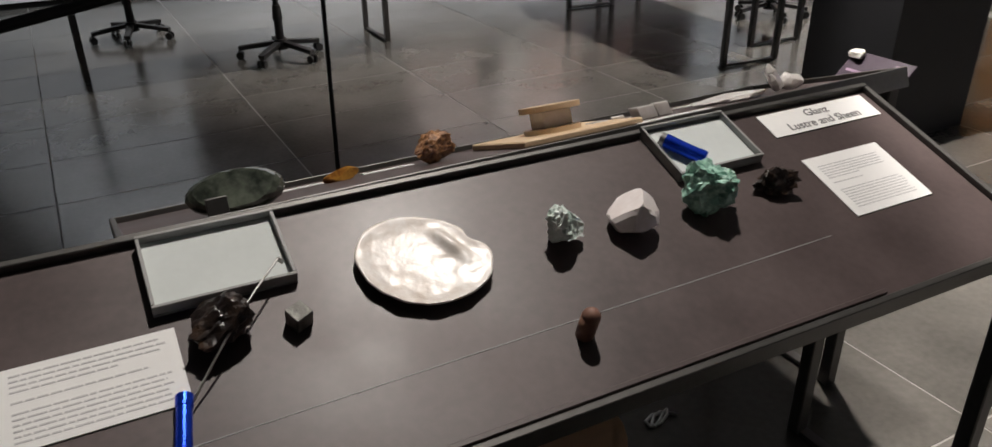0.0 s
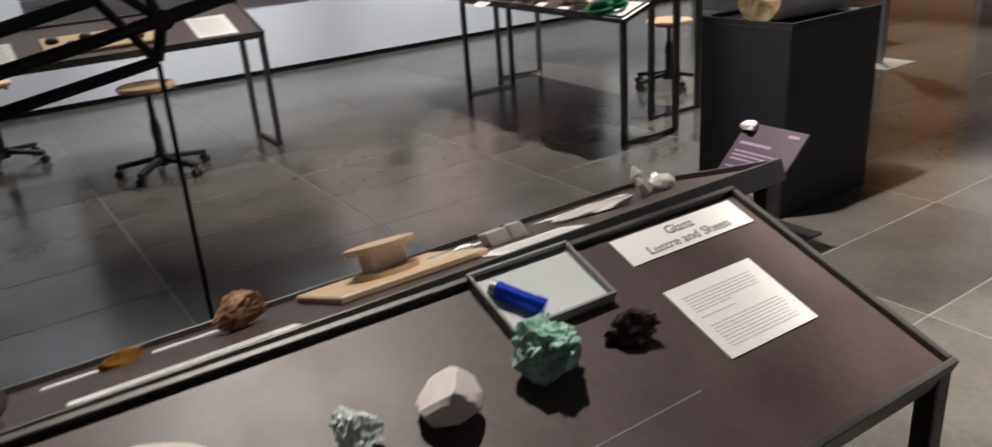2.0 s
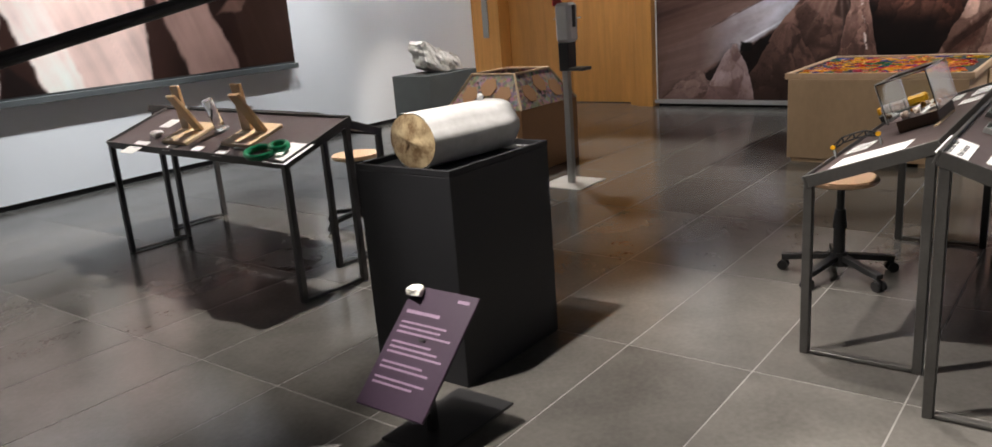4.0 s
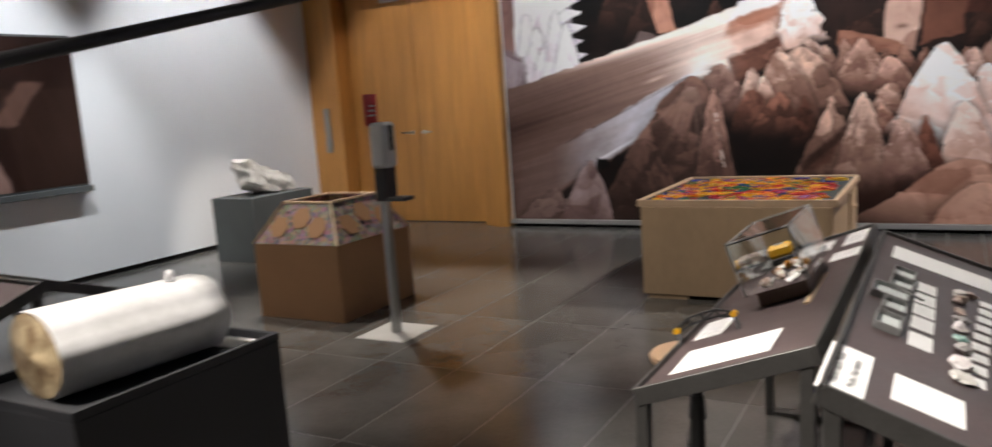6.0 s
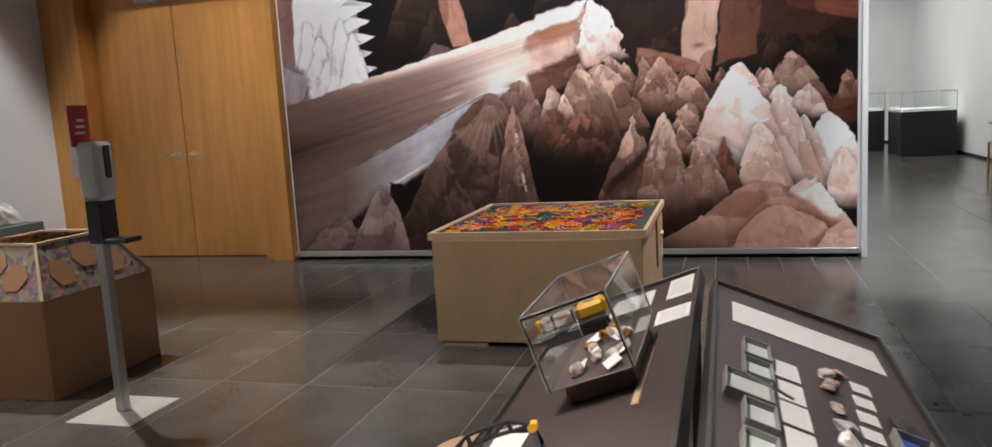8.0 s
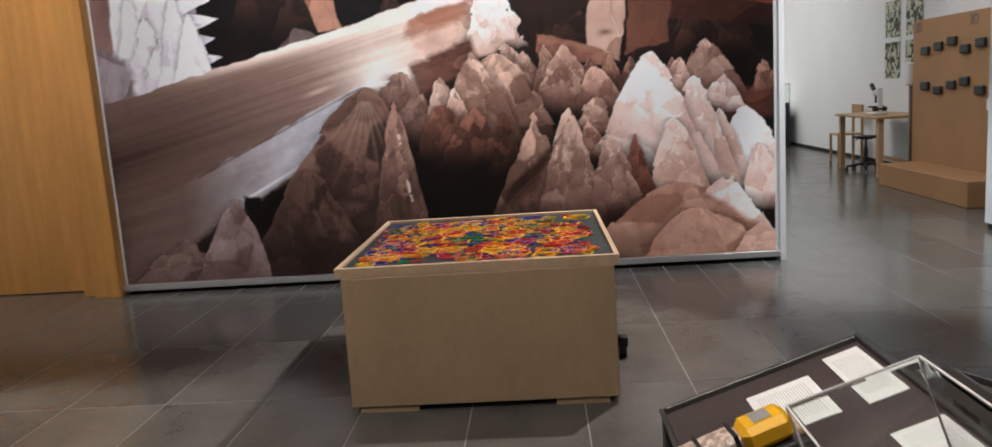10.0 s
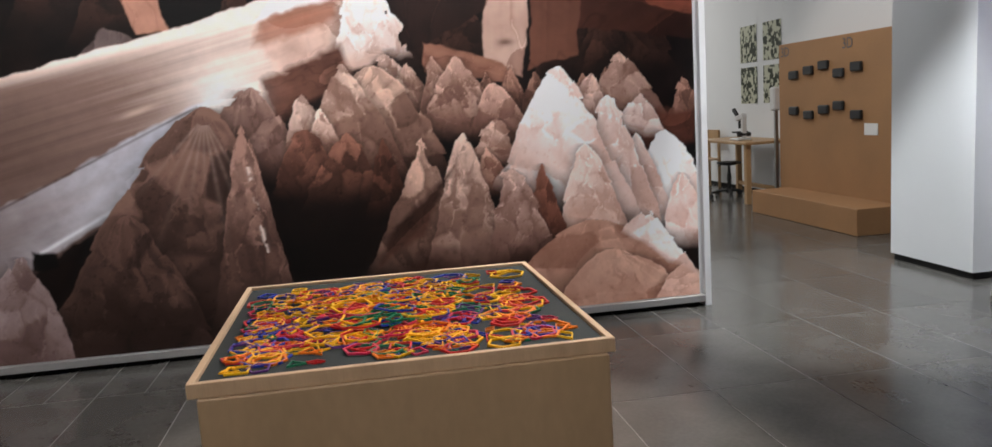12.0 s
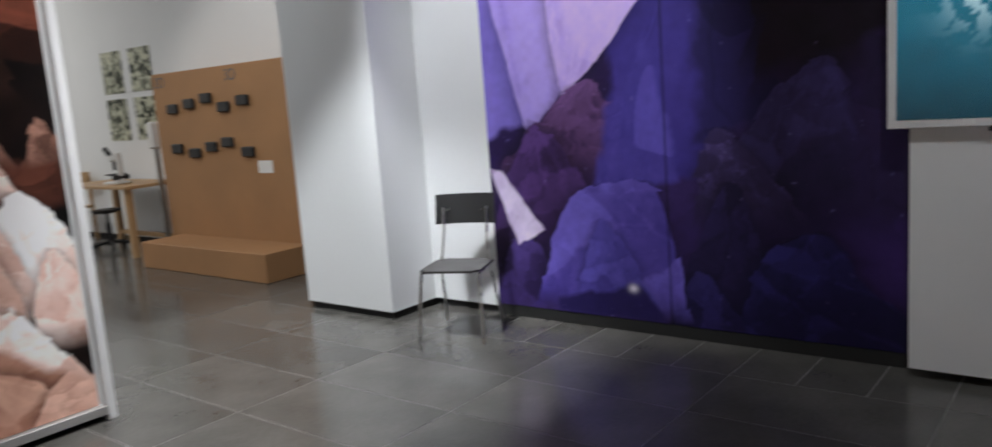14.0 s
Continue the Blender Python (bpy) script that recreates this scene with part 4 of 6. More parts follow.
def stool(x, y, turn, high, label, group="swivel stools", seat_material=None):
    """A work stool: round seat, gas column, and a star foot on castors."""
    s = thing("swivel_stool", label, "stool", pose(x, y, 0, 0, 0, turn), group)
    bm = NB()
    bmesh.ops.create_cone(bm, cap_ends=True, segments=32, radius1=0.165, radius2=0.17, depth=0.028, matrix=pose(0, 0, high - 0.014))
    bmesh.ops.bevel(bm, geom=[e for e in bm.edges if len(e.link_faces) == 2 and e.calc_face_angle(0) > 1], offset=0.008, segments=2, affect="EDGES")
    part("seat", bm, seat_material or M_WOODSEAT, s, "round beech seat")
    part("seat_plate", box(NB(), (-0.07, -0.07, high - 0.05), (0.07, 0.07, high - 0.0285), None, 0.004), M_BLACKPL, s)
    part("lever", rod(rod(NB(), (0.05, 0, high - 0.045), (0.17, 0.02, high - 0.055), 0.005), (0.17, 0.02, high - 0.055), (0.2, 0.02, high - 0.075), 0.009), M_BLACKPL, s)
    bm = NB()
    rod(bm, (0, 0, 0.1), (0, 0, 0.27), 0.028, 0.026, 16)
    rod(bm, (0, 0, 0.27), (0, 0, high - 0.05), 0.019, 0.017, 12)
    rod(bm, (0, 0, 0.25), (0, 0, 0.34), 0.034, 0.024, 16)
    part("column", bm, M_BLACKPL, s)
    part("hub", rod(NB(), (0, 0, 0.06), (0, 0, 0.125), 0.05, 0.04, 16), M_BLACKPL, s)
    for i in range(5):
        a = radians(72 * i)
        d = Vector((math.cos(a), math.sin(a), 0))
        bm = NB()
        rail(bm, d * 0.04 + Vector((0, 0, 0.1)), d * 0.27 + Vector((0, 0, 0.07)), 0.04, 0.028)
        leg = part("star_leg", bm, M_BLACKPL, s)
        n = Vector((-d.y, d.x, 0))
        bm = NB()
        for sd in (-1, 1):
            c0 = d * 0.265 + n * 0.012 * sd + Vector((0, 0, 0.026))
            rod(bm, c0, c0 + n * 0.013 * sd, 0.025, n=16)
        rod(bm, d * 0.265 + Vector((0, 0, 0.026)), d * 0.265 + Vector((0, 0, 0.062)), 0.009)
        part("castor", bm, M_BLACKPL, leg)
    return s


# ---- first desk: samples on lustre ----
R_DARK = stone("dark_ore", (0.012, 0.008, 0.007), (0.05, 0.03, 0.02), 0.35, 30, 0.8)
R_GREEN = stone("green_mica_stone", (0.15, 0.34, 0.26), (0.45, 0.72, 0.6), 0.3, 60, 0.8, 0.8, 0.12)
R_GW = stone("white_green_stone", (0.62, 0.74, 0.68), (0.82, 0.89, 0.86), 0.6, 26, 0.5, 0.4, 0.12)
R_ROSE = stone("cloudy_quartz", (0.78, 0.7, 0.68), (0.92, 0.88, 0.87), 0.25, 18, 0.2, 0.6, 0.2)
R_WHITE = stone("white_gypsum", (0.55, 0.53, 0.49), (0.82, 0.8, 0.75), 0.45, 22, 0.4, 0.5, 0.2)
R_BROWN = stone("brown_glitter_ore", (0.07, 0.02, 0.008), (0.4, 0.2, 0.08), 0.4, 60, 1.0, 0.7, 0.15)
R_JADE = stone("polished_dark_green_stone", (0.018, 0.022, 0.018), (0.1, 0.115, 0.09), 0.12, 22, 0.05, 0.6, 0.2)
R_TIGER = stone("golden_brown_stone", (0.16, 0.05, 0.01), (0.55, 0.28, 0.05), 0.2, 40, 0.1, 0.6, 0.15)
R_PYRITE = stone("grey_metal_ore", (0.07, 0.068, 0.06), (0.2, 0.2, 0.18), 0.5, 60, 0.6, 0.5, 0.15, metal=0.3)
R_CLAY = stone("brown_wood_peg", (0.2, 0.1, 0.07), (0.28, 0.15, 0.1), 0.6, 30, 0.1)
R_PEARL = stone("mother_of_pearl", (0.62, 0.54, 0.47), (0.86, 0.83, 0.8), 0.33, 30, 0.35, 0.6, 0.22)
R_GYP = stone("clear_white_crystal", (0.7, 0.66, 0.62), (0.88, 0.86, 0.84), 0.2, 20, 0.2, 0.6, 0.2, trans=0.3)

sheet(A, desk_a, 0.157, 1.247, 0.2, 0.115, 0, lines=13, margin=0.07, heads=(4, 6))
sheet(A, desk_a, 1.442, 1.215, 0.192, 0.148, 0, lines=19, margin=0.1, heads=(0, 7, 9, 10))
sheet(A, desk_a, 1.488, 1.376, 0.28, 0.064, 0, "white title card with black lettering", name="title_card", title=(("Glanz", 0.027, 0.013), ("Lustre and Sheen", 0.027, -0.015)))
open_tray("sample_tray", "shallow grey tray with a pale grey lining", 0.186, 0.13, 0.02, on(A, desk_a, 0.333, 1.38))
open_tray("sample_tray", "shallow grey tray with a blue torch in it", 0.186, 0.13, 0.02, on(A, desk_a, 1.177, 1.371))
torch(on(A, desk_a, 1.122, 1.366, -56, 0.0078) @ Matrix.Diagonal((0.95, 1.3, 1.3, 1)), "small bright blue metal torch lying in a tray")
torch(on(A, desk_a, 0.236, 1.15, 78, 0.0006), "small bright blue metal torch on a wire tether")
bm = NB()
p0, p1 = on(A, desk_a, 0.255, 1.185, 0, 0.012).translation, on(A, desk_a, 0.405, 1.34, 0, 0.03).translation
prev = p0
for i in range(1, 13):
    w = i / 12
    q = p0.lerp(p1, w) + Vector((0, 0, 0.014 * math.sin(math.pi * w))) + Vector((0.004 * math.sin(math.pi * w), 0, 0))
    rod(bm, prev, q, 0.0016, n=6)
    prev = q
rod(bm, prev, prev + Vector((0.006, 0.002, -0.008)), 0.003, n=8)
solo("wire_tether", bm, M_WIRE, "thin steel wire tether of a torch", "wire")

# the shell: a shallow bowl with an uneven lip, a hinge fold and a creased floor
bm = NB()
rings, spokes = 26, 84
grid = []
for i in range(rings + 1):
    f = i / rings
    row = []
    for j in range(spokes):
        a = 2 * math.pi * j / spokes
        lip = 0.086 * (1 + 0.09 * math.cos(a - 2.3) + 0.05 * math.cos(2 * a + 0.9) + 0.025 * math.sin(3 * a + 1.0) + 0.008 * math.sin(11 * a))
        lip *= 1 - 0.13 * math.exp(-((a - 0.62) / 0.2) ** 2)
        px, py = math.cos(a) * lip * f * 1.1, math.sin(a) * lip * f * 0.98
        lump = noise.noise(Vector((px * 26, py * 26, 4.0))) + 0.6 * noise.noise(Vector((px * 60, py * 60, 1.0)))
        low = 1 if py < 0.02 else 0.35
        hz = 0.004 + 0.009 * f ** 2.2 + 0.0032 * lump * f * low + 0.009 * math.exp(-(((px - 0.035) * 0.8 + (py - 0.035) * 0.6) / 0.008) ** 2 - (((px - 0.035) * 0.6 - (py - 0.035) * 0.8) / 0.03) ** 2)
        row.append(bm.verts.new((px, py, hz)))
    grid.append(row)
for i in range(rings):
    for j in range(spokes):
        bm.faces.new((grid[i][j], grid[i][(j + 1) % spokes], grid[i + 1][(j + 1) % spokes], grid[i + 1][j]))
bmesh.ops.remove_doubles(bm, verts=grid[0], dist=1e-5)
shell = solo("pearl_shell", bm, R_PEARL, "large polished mother-of-pearl shell lying open", "shell", on(A, desk_a, 0.602, 1.282, -14, 0.003), smooth=True)
sm = shell.modifiers.new("thickness", "SOLIDIFY")
sm.thickness, sm.offset = 0.003, 0.0

rock("dark_ore", "lump of glossy dark brown ore", (0.085, 0.075, 0.06), 4, on(A, desk_a, 0.31, 1.27), R_DARK, 12, 0.22)
bm = box(NB(), (-0.013, -0.013, 0.0), (0.013, 0.013, 0.026), None, 0.001)
solo("pyrite_cube", bm, R_PYRITE, "small grey metallic crystal cube", "mineral", on(A, desk_a, 0.405, 1.255, 25))
rock("white_green_stone", "upright pale green and black stone", (0.062, 0.055, 0.075), 12, on(A, desk_a, 0.82, 1.268, 20), R_GW, 8, 0.24)
rock("rose_quartz", "cloudy pink quartz lump", (0.085, 0.075, 0.07), 29, on(A, desk_a, 0.94, 1.258, 10), R_ROSE, 12, 0.012)
rock("green_mica", "rough sparkling green stone", (0.108, 0.09, 0.085), 31, on(A, desk_a, 1.095, 1.262, -15), R_GREEN, 8, 0.34)
rock("smoky_ore", "dark brown jagged crystal lump", (0.085, 0.06, 0.05), 44, on(A, desk_a, 1.238, 1.25, -10), R_DARK, 10, 0.3)
bm = NB()
rod(bm, (0, 0, 0), (0, 0, 0.04), 0.0135, n=18)
bmesh.ops.create_uvsphere(bm, u_segments=18, v_segments=8, radius=0.0135, matrix=pose(0, 0, 0.04))
solo("wooden_peg", bm, R_CLAY, "short round-topped brown peg", "peg", on(A, desk_a, 0.757, 1.11), smooth=True)
inv = desk_a.matrix_world.inverted()
part("lip", box(NB(), (0.14, -0.004, 0.0), (1.3, 0.004, 0.012), inv @ A @ pose(0, (1.037 - 1.46) / 0.936, 0), 0.001), M_DESK, desk_a, "thin raised lip along the low edge")
part("joint_line", box(NB(), (0.28, -0.0007, 0.0), (1.31, 0.0007, 0.0006), inv @ A @ pose(0, (1.132 - 1.455) / 0.936, 0, 0, 0, 1.0)), M_TRAY, desk_a, "fine pale joint line")

# ---- back desk: larger stones ----
rock("polished_stone", "smooth polished dark green boulder with a metal corner", (0.16, 0.1, 0.075), 8, on(B, desk_b, 0.41, 1.6), R_JADE, 1, 0.03)
solo("number_block", box(NB(), (-0.016, -0.004, 0), (0.016, 0.004, 0.036), None, 0.001), M_STEEL, "small dark metal number block", "block", on(B, desk_b, 0.365, 1.505))
rock("tiger_eye", "golden brown polished stone bar", (0.075, 0.03, 0.028), 9, on(B, desk_b, 0.645, 1.8, 170), R_TIGER, 9, 0.03)
rock("brown_ore", "rough glittering brown ore lump", (0.1, 0.07, 0.07), 15, on(B, desk_b, 0.83, 1.76, 15), R_BROWN, 10, 0.22)
stand = thing("wooden_viewer", "pale wooden viewer with two discs on a tapered board", "viewer", on(B, desk_b, 1.1, 1.73, 180))
part("board", box(NB(), (-0.14, -0.12, 0), (0.15, 0.12, 0.014), None, 0.003), M_PLY, stand)
part("disc", rod(NB(), (0, 0, 0.0145), (0, 0, 0.024), 0.062, n=32), M_PLY, stand)
part("block", box(NB(), (-0.035, -0.03, 0.0245), (0.035, 0.03, 0.06), None, 0.002), R_GYP, stand, "clear block")
part("disc", rod(NB(), (0, 0, 0.0605), (0, 0, 0.072), 0.066, n=32), M_PLY, stand)
for gx, gy, gw, gd, gh, gt in ((1.215, 1.725, 0.05, 0.035, 0.016, 12), (1.262, 1.71, 0.03, 0.026, 0.02, -20), (1.335, 1.715, 0.055, 0.036, 0.03, 8), (1.385, 1.71, 0.034, 0.03, 0.032, -12)):
    bm = box(NB(), (-gw / 2, -gd / 2, 0.0), (gw / 2, gd / 2, gh), None, 0.002)
    for v in bm.verts:
        v.co.x += 0.35 * v.co.z + 0.2 * v.co.y
    solo("clear_spar", bm, R_GYP, "small clear white cleavage block", "mineral", on(B, desk_b, gx, gy, gt), "clear cleavage blocks")
rock("selenite_blade", "flat white blade of selenite", (0.19, 0.09, 0.022), 70, on(B, desk_b, 1.56, 1.69, -20), R_GYP, 9, 0.1)
bm = NB()
for p0, p1, p2, cr in (((0.02, 0, 0.01), (0.042, 0.004, 0.052), (0.046, 0.005, 0.07), 0.015), ((0.03, 0.01, 0.008), (0.05, 0.016, 0.034), (0.056, 0.018, 0.044), 0.011), ((0.0, 0.0, 0.012), (-0.02, -0.004, 0.028), (-0.034, -0.006, 0.034), 0.017)):
    rod(bm, p0, p1, cr, n=6)
    rod(bm, p1, p2, cr, 0.003, n=6)
bmesh.ops.create_icosphere(bm, subdivisions=3, radius=0.026, matrix=pose(-0.022, 0.004, 0.018) @ Matrix.Diagonal((1.2, 0.9, 0.75, 1)))
for v in bm.verts:
    v.co += 0.004 * Vector((noise.noise(v.co * 70), noise.noise(v.co * 70 + Vector((5, 0, 0))), 0.5 * noise.noise(v.co * 70 + Vector((0, 9, 0)))))
    v.co.z = max(v.co.z, 0.0)
solo("crystal_lump", bm, R_GYP, "low white crystal lump with an upright point", "mineral", on(B, desk_b, 1.725, 1.68, 0))
sheet(B, desk_b, 0.71, 1.56, 0.32, 0.06, 0, "narrow white label strip on the desk", name="label_strip", group="label strips", lines=3)
sheet(B, desk_b, 1.33, 1.57, 0.2, 0.15, 0, "white text card on the desk", name="text_card", lines=10)
sheet(B, desk_b, 1.68, 1.51, 0.3, 0.055, 0, "narrow white label strip on the desk", name="label_strip", group="label strips", lines=3)
for lx in (0.58, 0.75, 1.33, 1.56, 1.71):
    sheet(B, desk_b, lx, 1.82, 0.11, 0.03, 0, "small white name tag on the desk", name="name_tag", group="name tags")

# ---- second desk, hardness side ----
sheet(C, desk_c, 5.428, 0.905, 0.195, 0.38, 0, lines=0, label="long white instruction strip on the desk", name="instruction_strip")
sheet(C, desk_c, 4.135, 1.1, 0.29, 0.09, 0, "white title card with black lettering", name="title_card", title=(("Härte nach Mohs", 0.027, 0.017), ("Mohs Hardness", 0.027, -0.017)))
sheet(C, desk_c, 4.165, 0.95, 0.152, 0.138, 0, lines=24, margin=0.09)
for i, (tx, ty, w) in enumerate(((5.1, 1.038, 0.12), (4.965, 1.04, 0.11), (4.84, 1.062, 0.12), (4.71, 1.045, 0.11), (4.56, 1.05, 0.12))):
    open_tray("sample_tray", "small grey sample tray with a pale lining", w, 0.062 if i != 2 else 0.095, 0.02, on(C, desk_c, tx, ty), 0.004, group="small sample trays")
    sheet(C, desk_c, tx - 0.03, 0.975, 0.112, 0.056, 0, "small white square label", name="square_label", group="square labels")
M_SAMPLES = [stone("sample_brown", (0.32, 0.22, 0.17), (0.66, 0.54, 0.47), 0.4, 60), R_WHITE, stone("sample_green", (0.2, 0.4, 0.36), (0.5, 0.68, 0.62), 0.4, 40), R_GYP, R_ROSE]
for i, (sx, mi) in enumerate(((5.17, 0), (5.13, 1), (5.05, 0), (4.93, 0), (4.83, 3), (4.76, 4), (4.665, 2), (4.585, 3), (4.46, 4), (4.375, 1))):
    rock("mineral_sample", ("brown", "white", "pale green", "clear", "pink")[mi] + " mineral sample in a row on the desk", (0.036 + 0.02 * (i > 6), 0.044 + 0.02 * (i > 7), 0.018 + 0.005 * (i % 3)), 80 + i, on(C, desk_c, sx, 0.89 - 0.03 * (i == 0), 30 * i), M_SAMPLES[mi], 13, 0.2, detail=2, group="row of mineral samples")
for i in range(9):
    sheet(C, desk_c, 5.14 - 0.093 * i, 0.815 + 0.006 * i, 0.06, 0.042, 0, "small white number label", name="number_label", group="number labels")
rock("slate_plate", "flat dark streak plate", (0.13, 0.07, 0.015), 97, on(C, desk_c, 4.97, 0.755), R_DARK, 4, 0.02, detail=2)
open_tray("sample_tray", "small grey tray with a blue lining", 0.15, 0.075, 0.022, on(C, desk_c, 4.82, 0.765), 0.005, mat("blue_foam", (0.07, 0.12, 0.42), 0.7))
solo("steel_nail", rod(NB(), (-0.05, 0, 0.024), (0.05, 0, 0.024), 0.003, n=8), M_WIRE, "grey steel nail lying across a tray", "nail", on(C, desk_c, 4.855, 1.025, 60))

# ---- second desk, cover side ----
sheet(D, desk_d, 4.5, 1.43, 0.2, 0.27, 0, lines=34, margin=0.06)
for sx, sy, w, h in ((5.81, 1.385, 0.2, 0.14), (5.83, 1.235, 0.26, 0.08), (5.5, 1.24, 0.15, 0.1), (4.83, 1.545, 0.2, 0.09)):
    sheet(D, desk_d, sx, sy, w, h, 0, lines=18, label="white explanation card on the desk", name="explanation_card")
solo("pale_strip", box(NB(), (-0.2, -0.008, 0), (0.2, 0.008, 0.006), None, 0.001), M_PLY, "narrow pale wooden strip", "strip", on(D, desk_d, 5.03, 1.275, 0))

cover = thing("display_case", "clear acrylic cover on a dark plinth with small finds", "display case", on(D, desk_d, 5.14, 1.36, 0, 0))
part("plinth", box(NB(), (-0.18, -0.075, 0.0), (0.18, 0.085, 0.05), None, 0.003), mat("brown_plinth_board", (0.13, 0.085, 0.06), 0.5), cover)
# Opaque pale strips, coloured like the light that acrylic edges catch.
M_EDGE = mat("pale_edge_highlight", (0.62, 0.62, 0.6), 0.15, var=0.05, bump=0)
for ex in (-0.2175, 0.2175):
    for ey in (-0.1, 0.1):
        part("acrylic_edge", rail(NB(), (ex, ey, 0.053), (ex, ey, 0.224), 0.0035, 0.0035), M_EDGE, cover, "pale strip painted for the lit acrylic edge")
    part("acrylic_edge", rail(NB(), (ex, -0.098, 0.2265), (ex, 0.098, 0.2265), 0.0035, 0.0035), M_EDGE, cover, "pale strip painted for the lit acrylic edge")
for ey in (-0.1, 0.1):
    part("acrylic_edge", rail(NB(), (-0.2155, ey, 0.2265), (0.2155, ey, 0.2265), 0.0035, 0.0035), M_EDGE, cover, "pale strip painted for the lit acrylic edge")
for a, b in (((-0.2175, -0.1, 0.052), (0.2175, -0.095, 0.22)), ((-0.2175, 0.095, 0.052), (0.2175, 0.1, 0.22)), ((-0.2175, -0.0947, 0.052), (-0.2125, 0.0947, 0.22)), ((0.2125, -0.0947, 0.052), (0.2175, 0.0947, 0.22)), ((-0.2175, -0.1, 0.2203), (0.2175, 0.1, 0.225))):
    o = part("acrylic_pane", box(NB(), a, b), M_GLASS, cover, "clear acrylic")
    o.visible_shadow = False
part("base_plate", box(NB(), (-0.2175, -0.1, 0.0503), (0.2175, 0.1, 0.0517)), M_DESK, cover)
for qx, qy, qt in ((4.99, 1.32, 20), (5.08, 1.31, 12), (5.22, 1.33, 25), (5.24, 1.4, 15), (5.02, 1.4, 5)):
    solo("find_card", box(NB(), (-0.035, -0.02, 0.0), (0.035, 0.02, 0.0015), pose(0, 0, 0.008, 18)), M_PAPER, "small tilted white card under the cover", "card", on(D, desk_d, qx, qy, qt, 0.052), "cards under the cover")
rngc = random.Random(3)
for i in range(14):
    rock("fossil_find", "small brown and white find under the cover", (0.024 + 0.003 * (i % 5), 0.026, 0.02 + 0.004 * (i % 4)), 110 + i, on(D, desk_d, 5.14 + rngc.uniform(-0.16, 0.16), 1.36 + rngc.uniform(-0.055, 0.055), 40 * i, 0.052), (M_SAMPLES[0], R_WHITE, R_TIGER)[i % 3], 6, 0.15, detail=2, group="finds under the cover")

dev = thing("yellow_meter", "yellow and grey hand-held meter on a black cradle", "meter", on(D, desk_d, 5.63, 1.53, 95))
part("cradle", box(box(NB(), (-0.11, -0.05, 0.0), (0.1, -0.035, 0.03)), (-0.11, 0.035, 0.0), (0.1, 0.05, 0.03)), M_BLACKPL, dev)
part("cradle_bed", box(NB(), (-0.115, -0.05, 0.0303), (0.105, 0.05, 0.042), None, 0.002), M_BLACKPL, dev)
part("body", box(NB(), (-0.1, -0.032, 0.0425), (0.02, 0.032, 0.085), None, 0.009), M_SAMPLES[0], dev, "grey-brown grip")
part("head", box(NB(), (0.0205, -0.038, 0.0425), (0.115, 0.038, 0.09), None, 0.012), M_YELLOW, dev, "yellow head")
part("display", box(NB(), (0.05, -0.02, 0.0903), (0.085, 0.02, 0.092)), M_TRAY, dev, "grey display")
part("end_cap", box(NB(), (-0.118, -0.026, 0.046), (-0.1003, 0.026, 0.08), None, 0.006), M_YELLOW, dev)
for bx in (-0.06, 0.005):
    part("strap", box(box(box(NB(), (bx, -0.0345, 0.043), (bx + 0.008, -0.0323, 0.0875)), (bx, 0.0323, 0.043), (bx + 0.008, 0.0345, 0.0875)), (bx, -0.0345, 0.0853), (bx + 0.008, 0.0345, 0.0875)), M_BLACKPL, dev)

clamp = thing("hand_viewer", "black plastic arched viewer with yellow knobs", "viewer", on(D, desk_d, 4.74, 1.535, 100) @ Matrix.Diagonal((0.88, 0.9, 0.72, 1)))
bm = NB()
LOW = [Vector(p) for p in ((-0.1, 0, 0.05), (-0.05, 0, 0.07), (0.0, 0, 0.073), (0.05, 0, 0.07), (0.1, 0, 0.05))]
TOP = [p + Vector((0, 0, 0.03 if abs(p.x) < 0.09 else 0.018)) for p in LOW]
for q in range(4):
    rail(bm, LOW[q], LOW[q + 1], 0.014, 0.008)
    rail(bm, TOP[q], TOP[q + 1], 0.014, 0.008)
    rail(bm, LOW[q], TOP[q + 1], 0.012, 0.006)
for q in range(5):
    rail(bm, LOW[q], TOP[q] + Vector((0.0005, 0, 0)), 0.013, 0.008)
part("arch", bm, M_BLACKPL, clamp, "pierced black arch")
for sx in (-0.1, 0.1):
    part("foot", rail(rail(NB(), (sx, -0.025, 0), (sx, 0, 0.06), 0.01, 0.012), (sx, 0.025, 0), (sx, 0, 0.06), 0.01, 0.012), M_BLACKPL, clamp)
    part("knob", rod(NB(), (sx, -0.014, 0.062), (sx, 0.014, 0.062), 0.012, n=16), M_YELLOW, clamp, "yellow knob")

# ---- desk with wooden stands ----
for yy in (5.1, 4.5):
    st = thing("wooden_stand", "pale wooden stand with two upright boards", "stand", on(E, desk_e, 3.98, yy, 90 + 180), "wooden stands")
    part("base", box(NB(), (-0.12, -0.14, 0), (0.12, 0.14, 0.02), None, 0.003), M_PLY, st)
    for s2 in (-0.07, 0.07):
        part("upright", box(NB(), (-0.01, s2 - 0.045, 0.0), (0.01, s2 + 0.045, 0.26), pose(-0.03, 0, 0.022, 0, -12 if s2 < 0 else 14), 0.002), M_LIGHTWOOD, st)
    part("crossbar", rod(NB(), (-0.04, -0.08, 0.17), (-0.02, 0.1, 0.17), 0.008), M_CHROME, st, "metal bar")
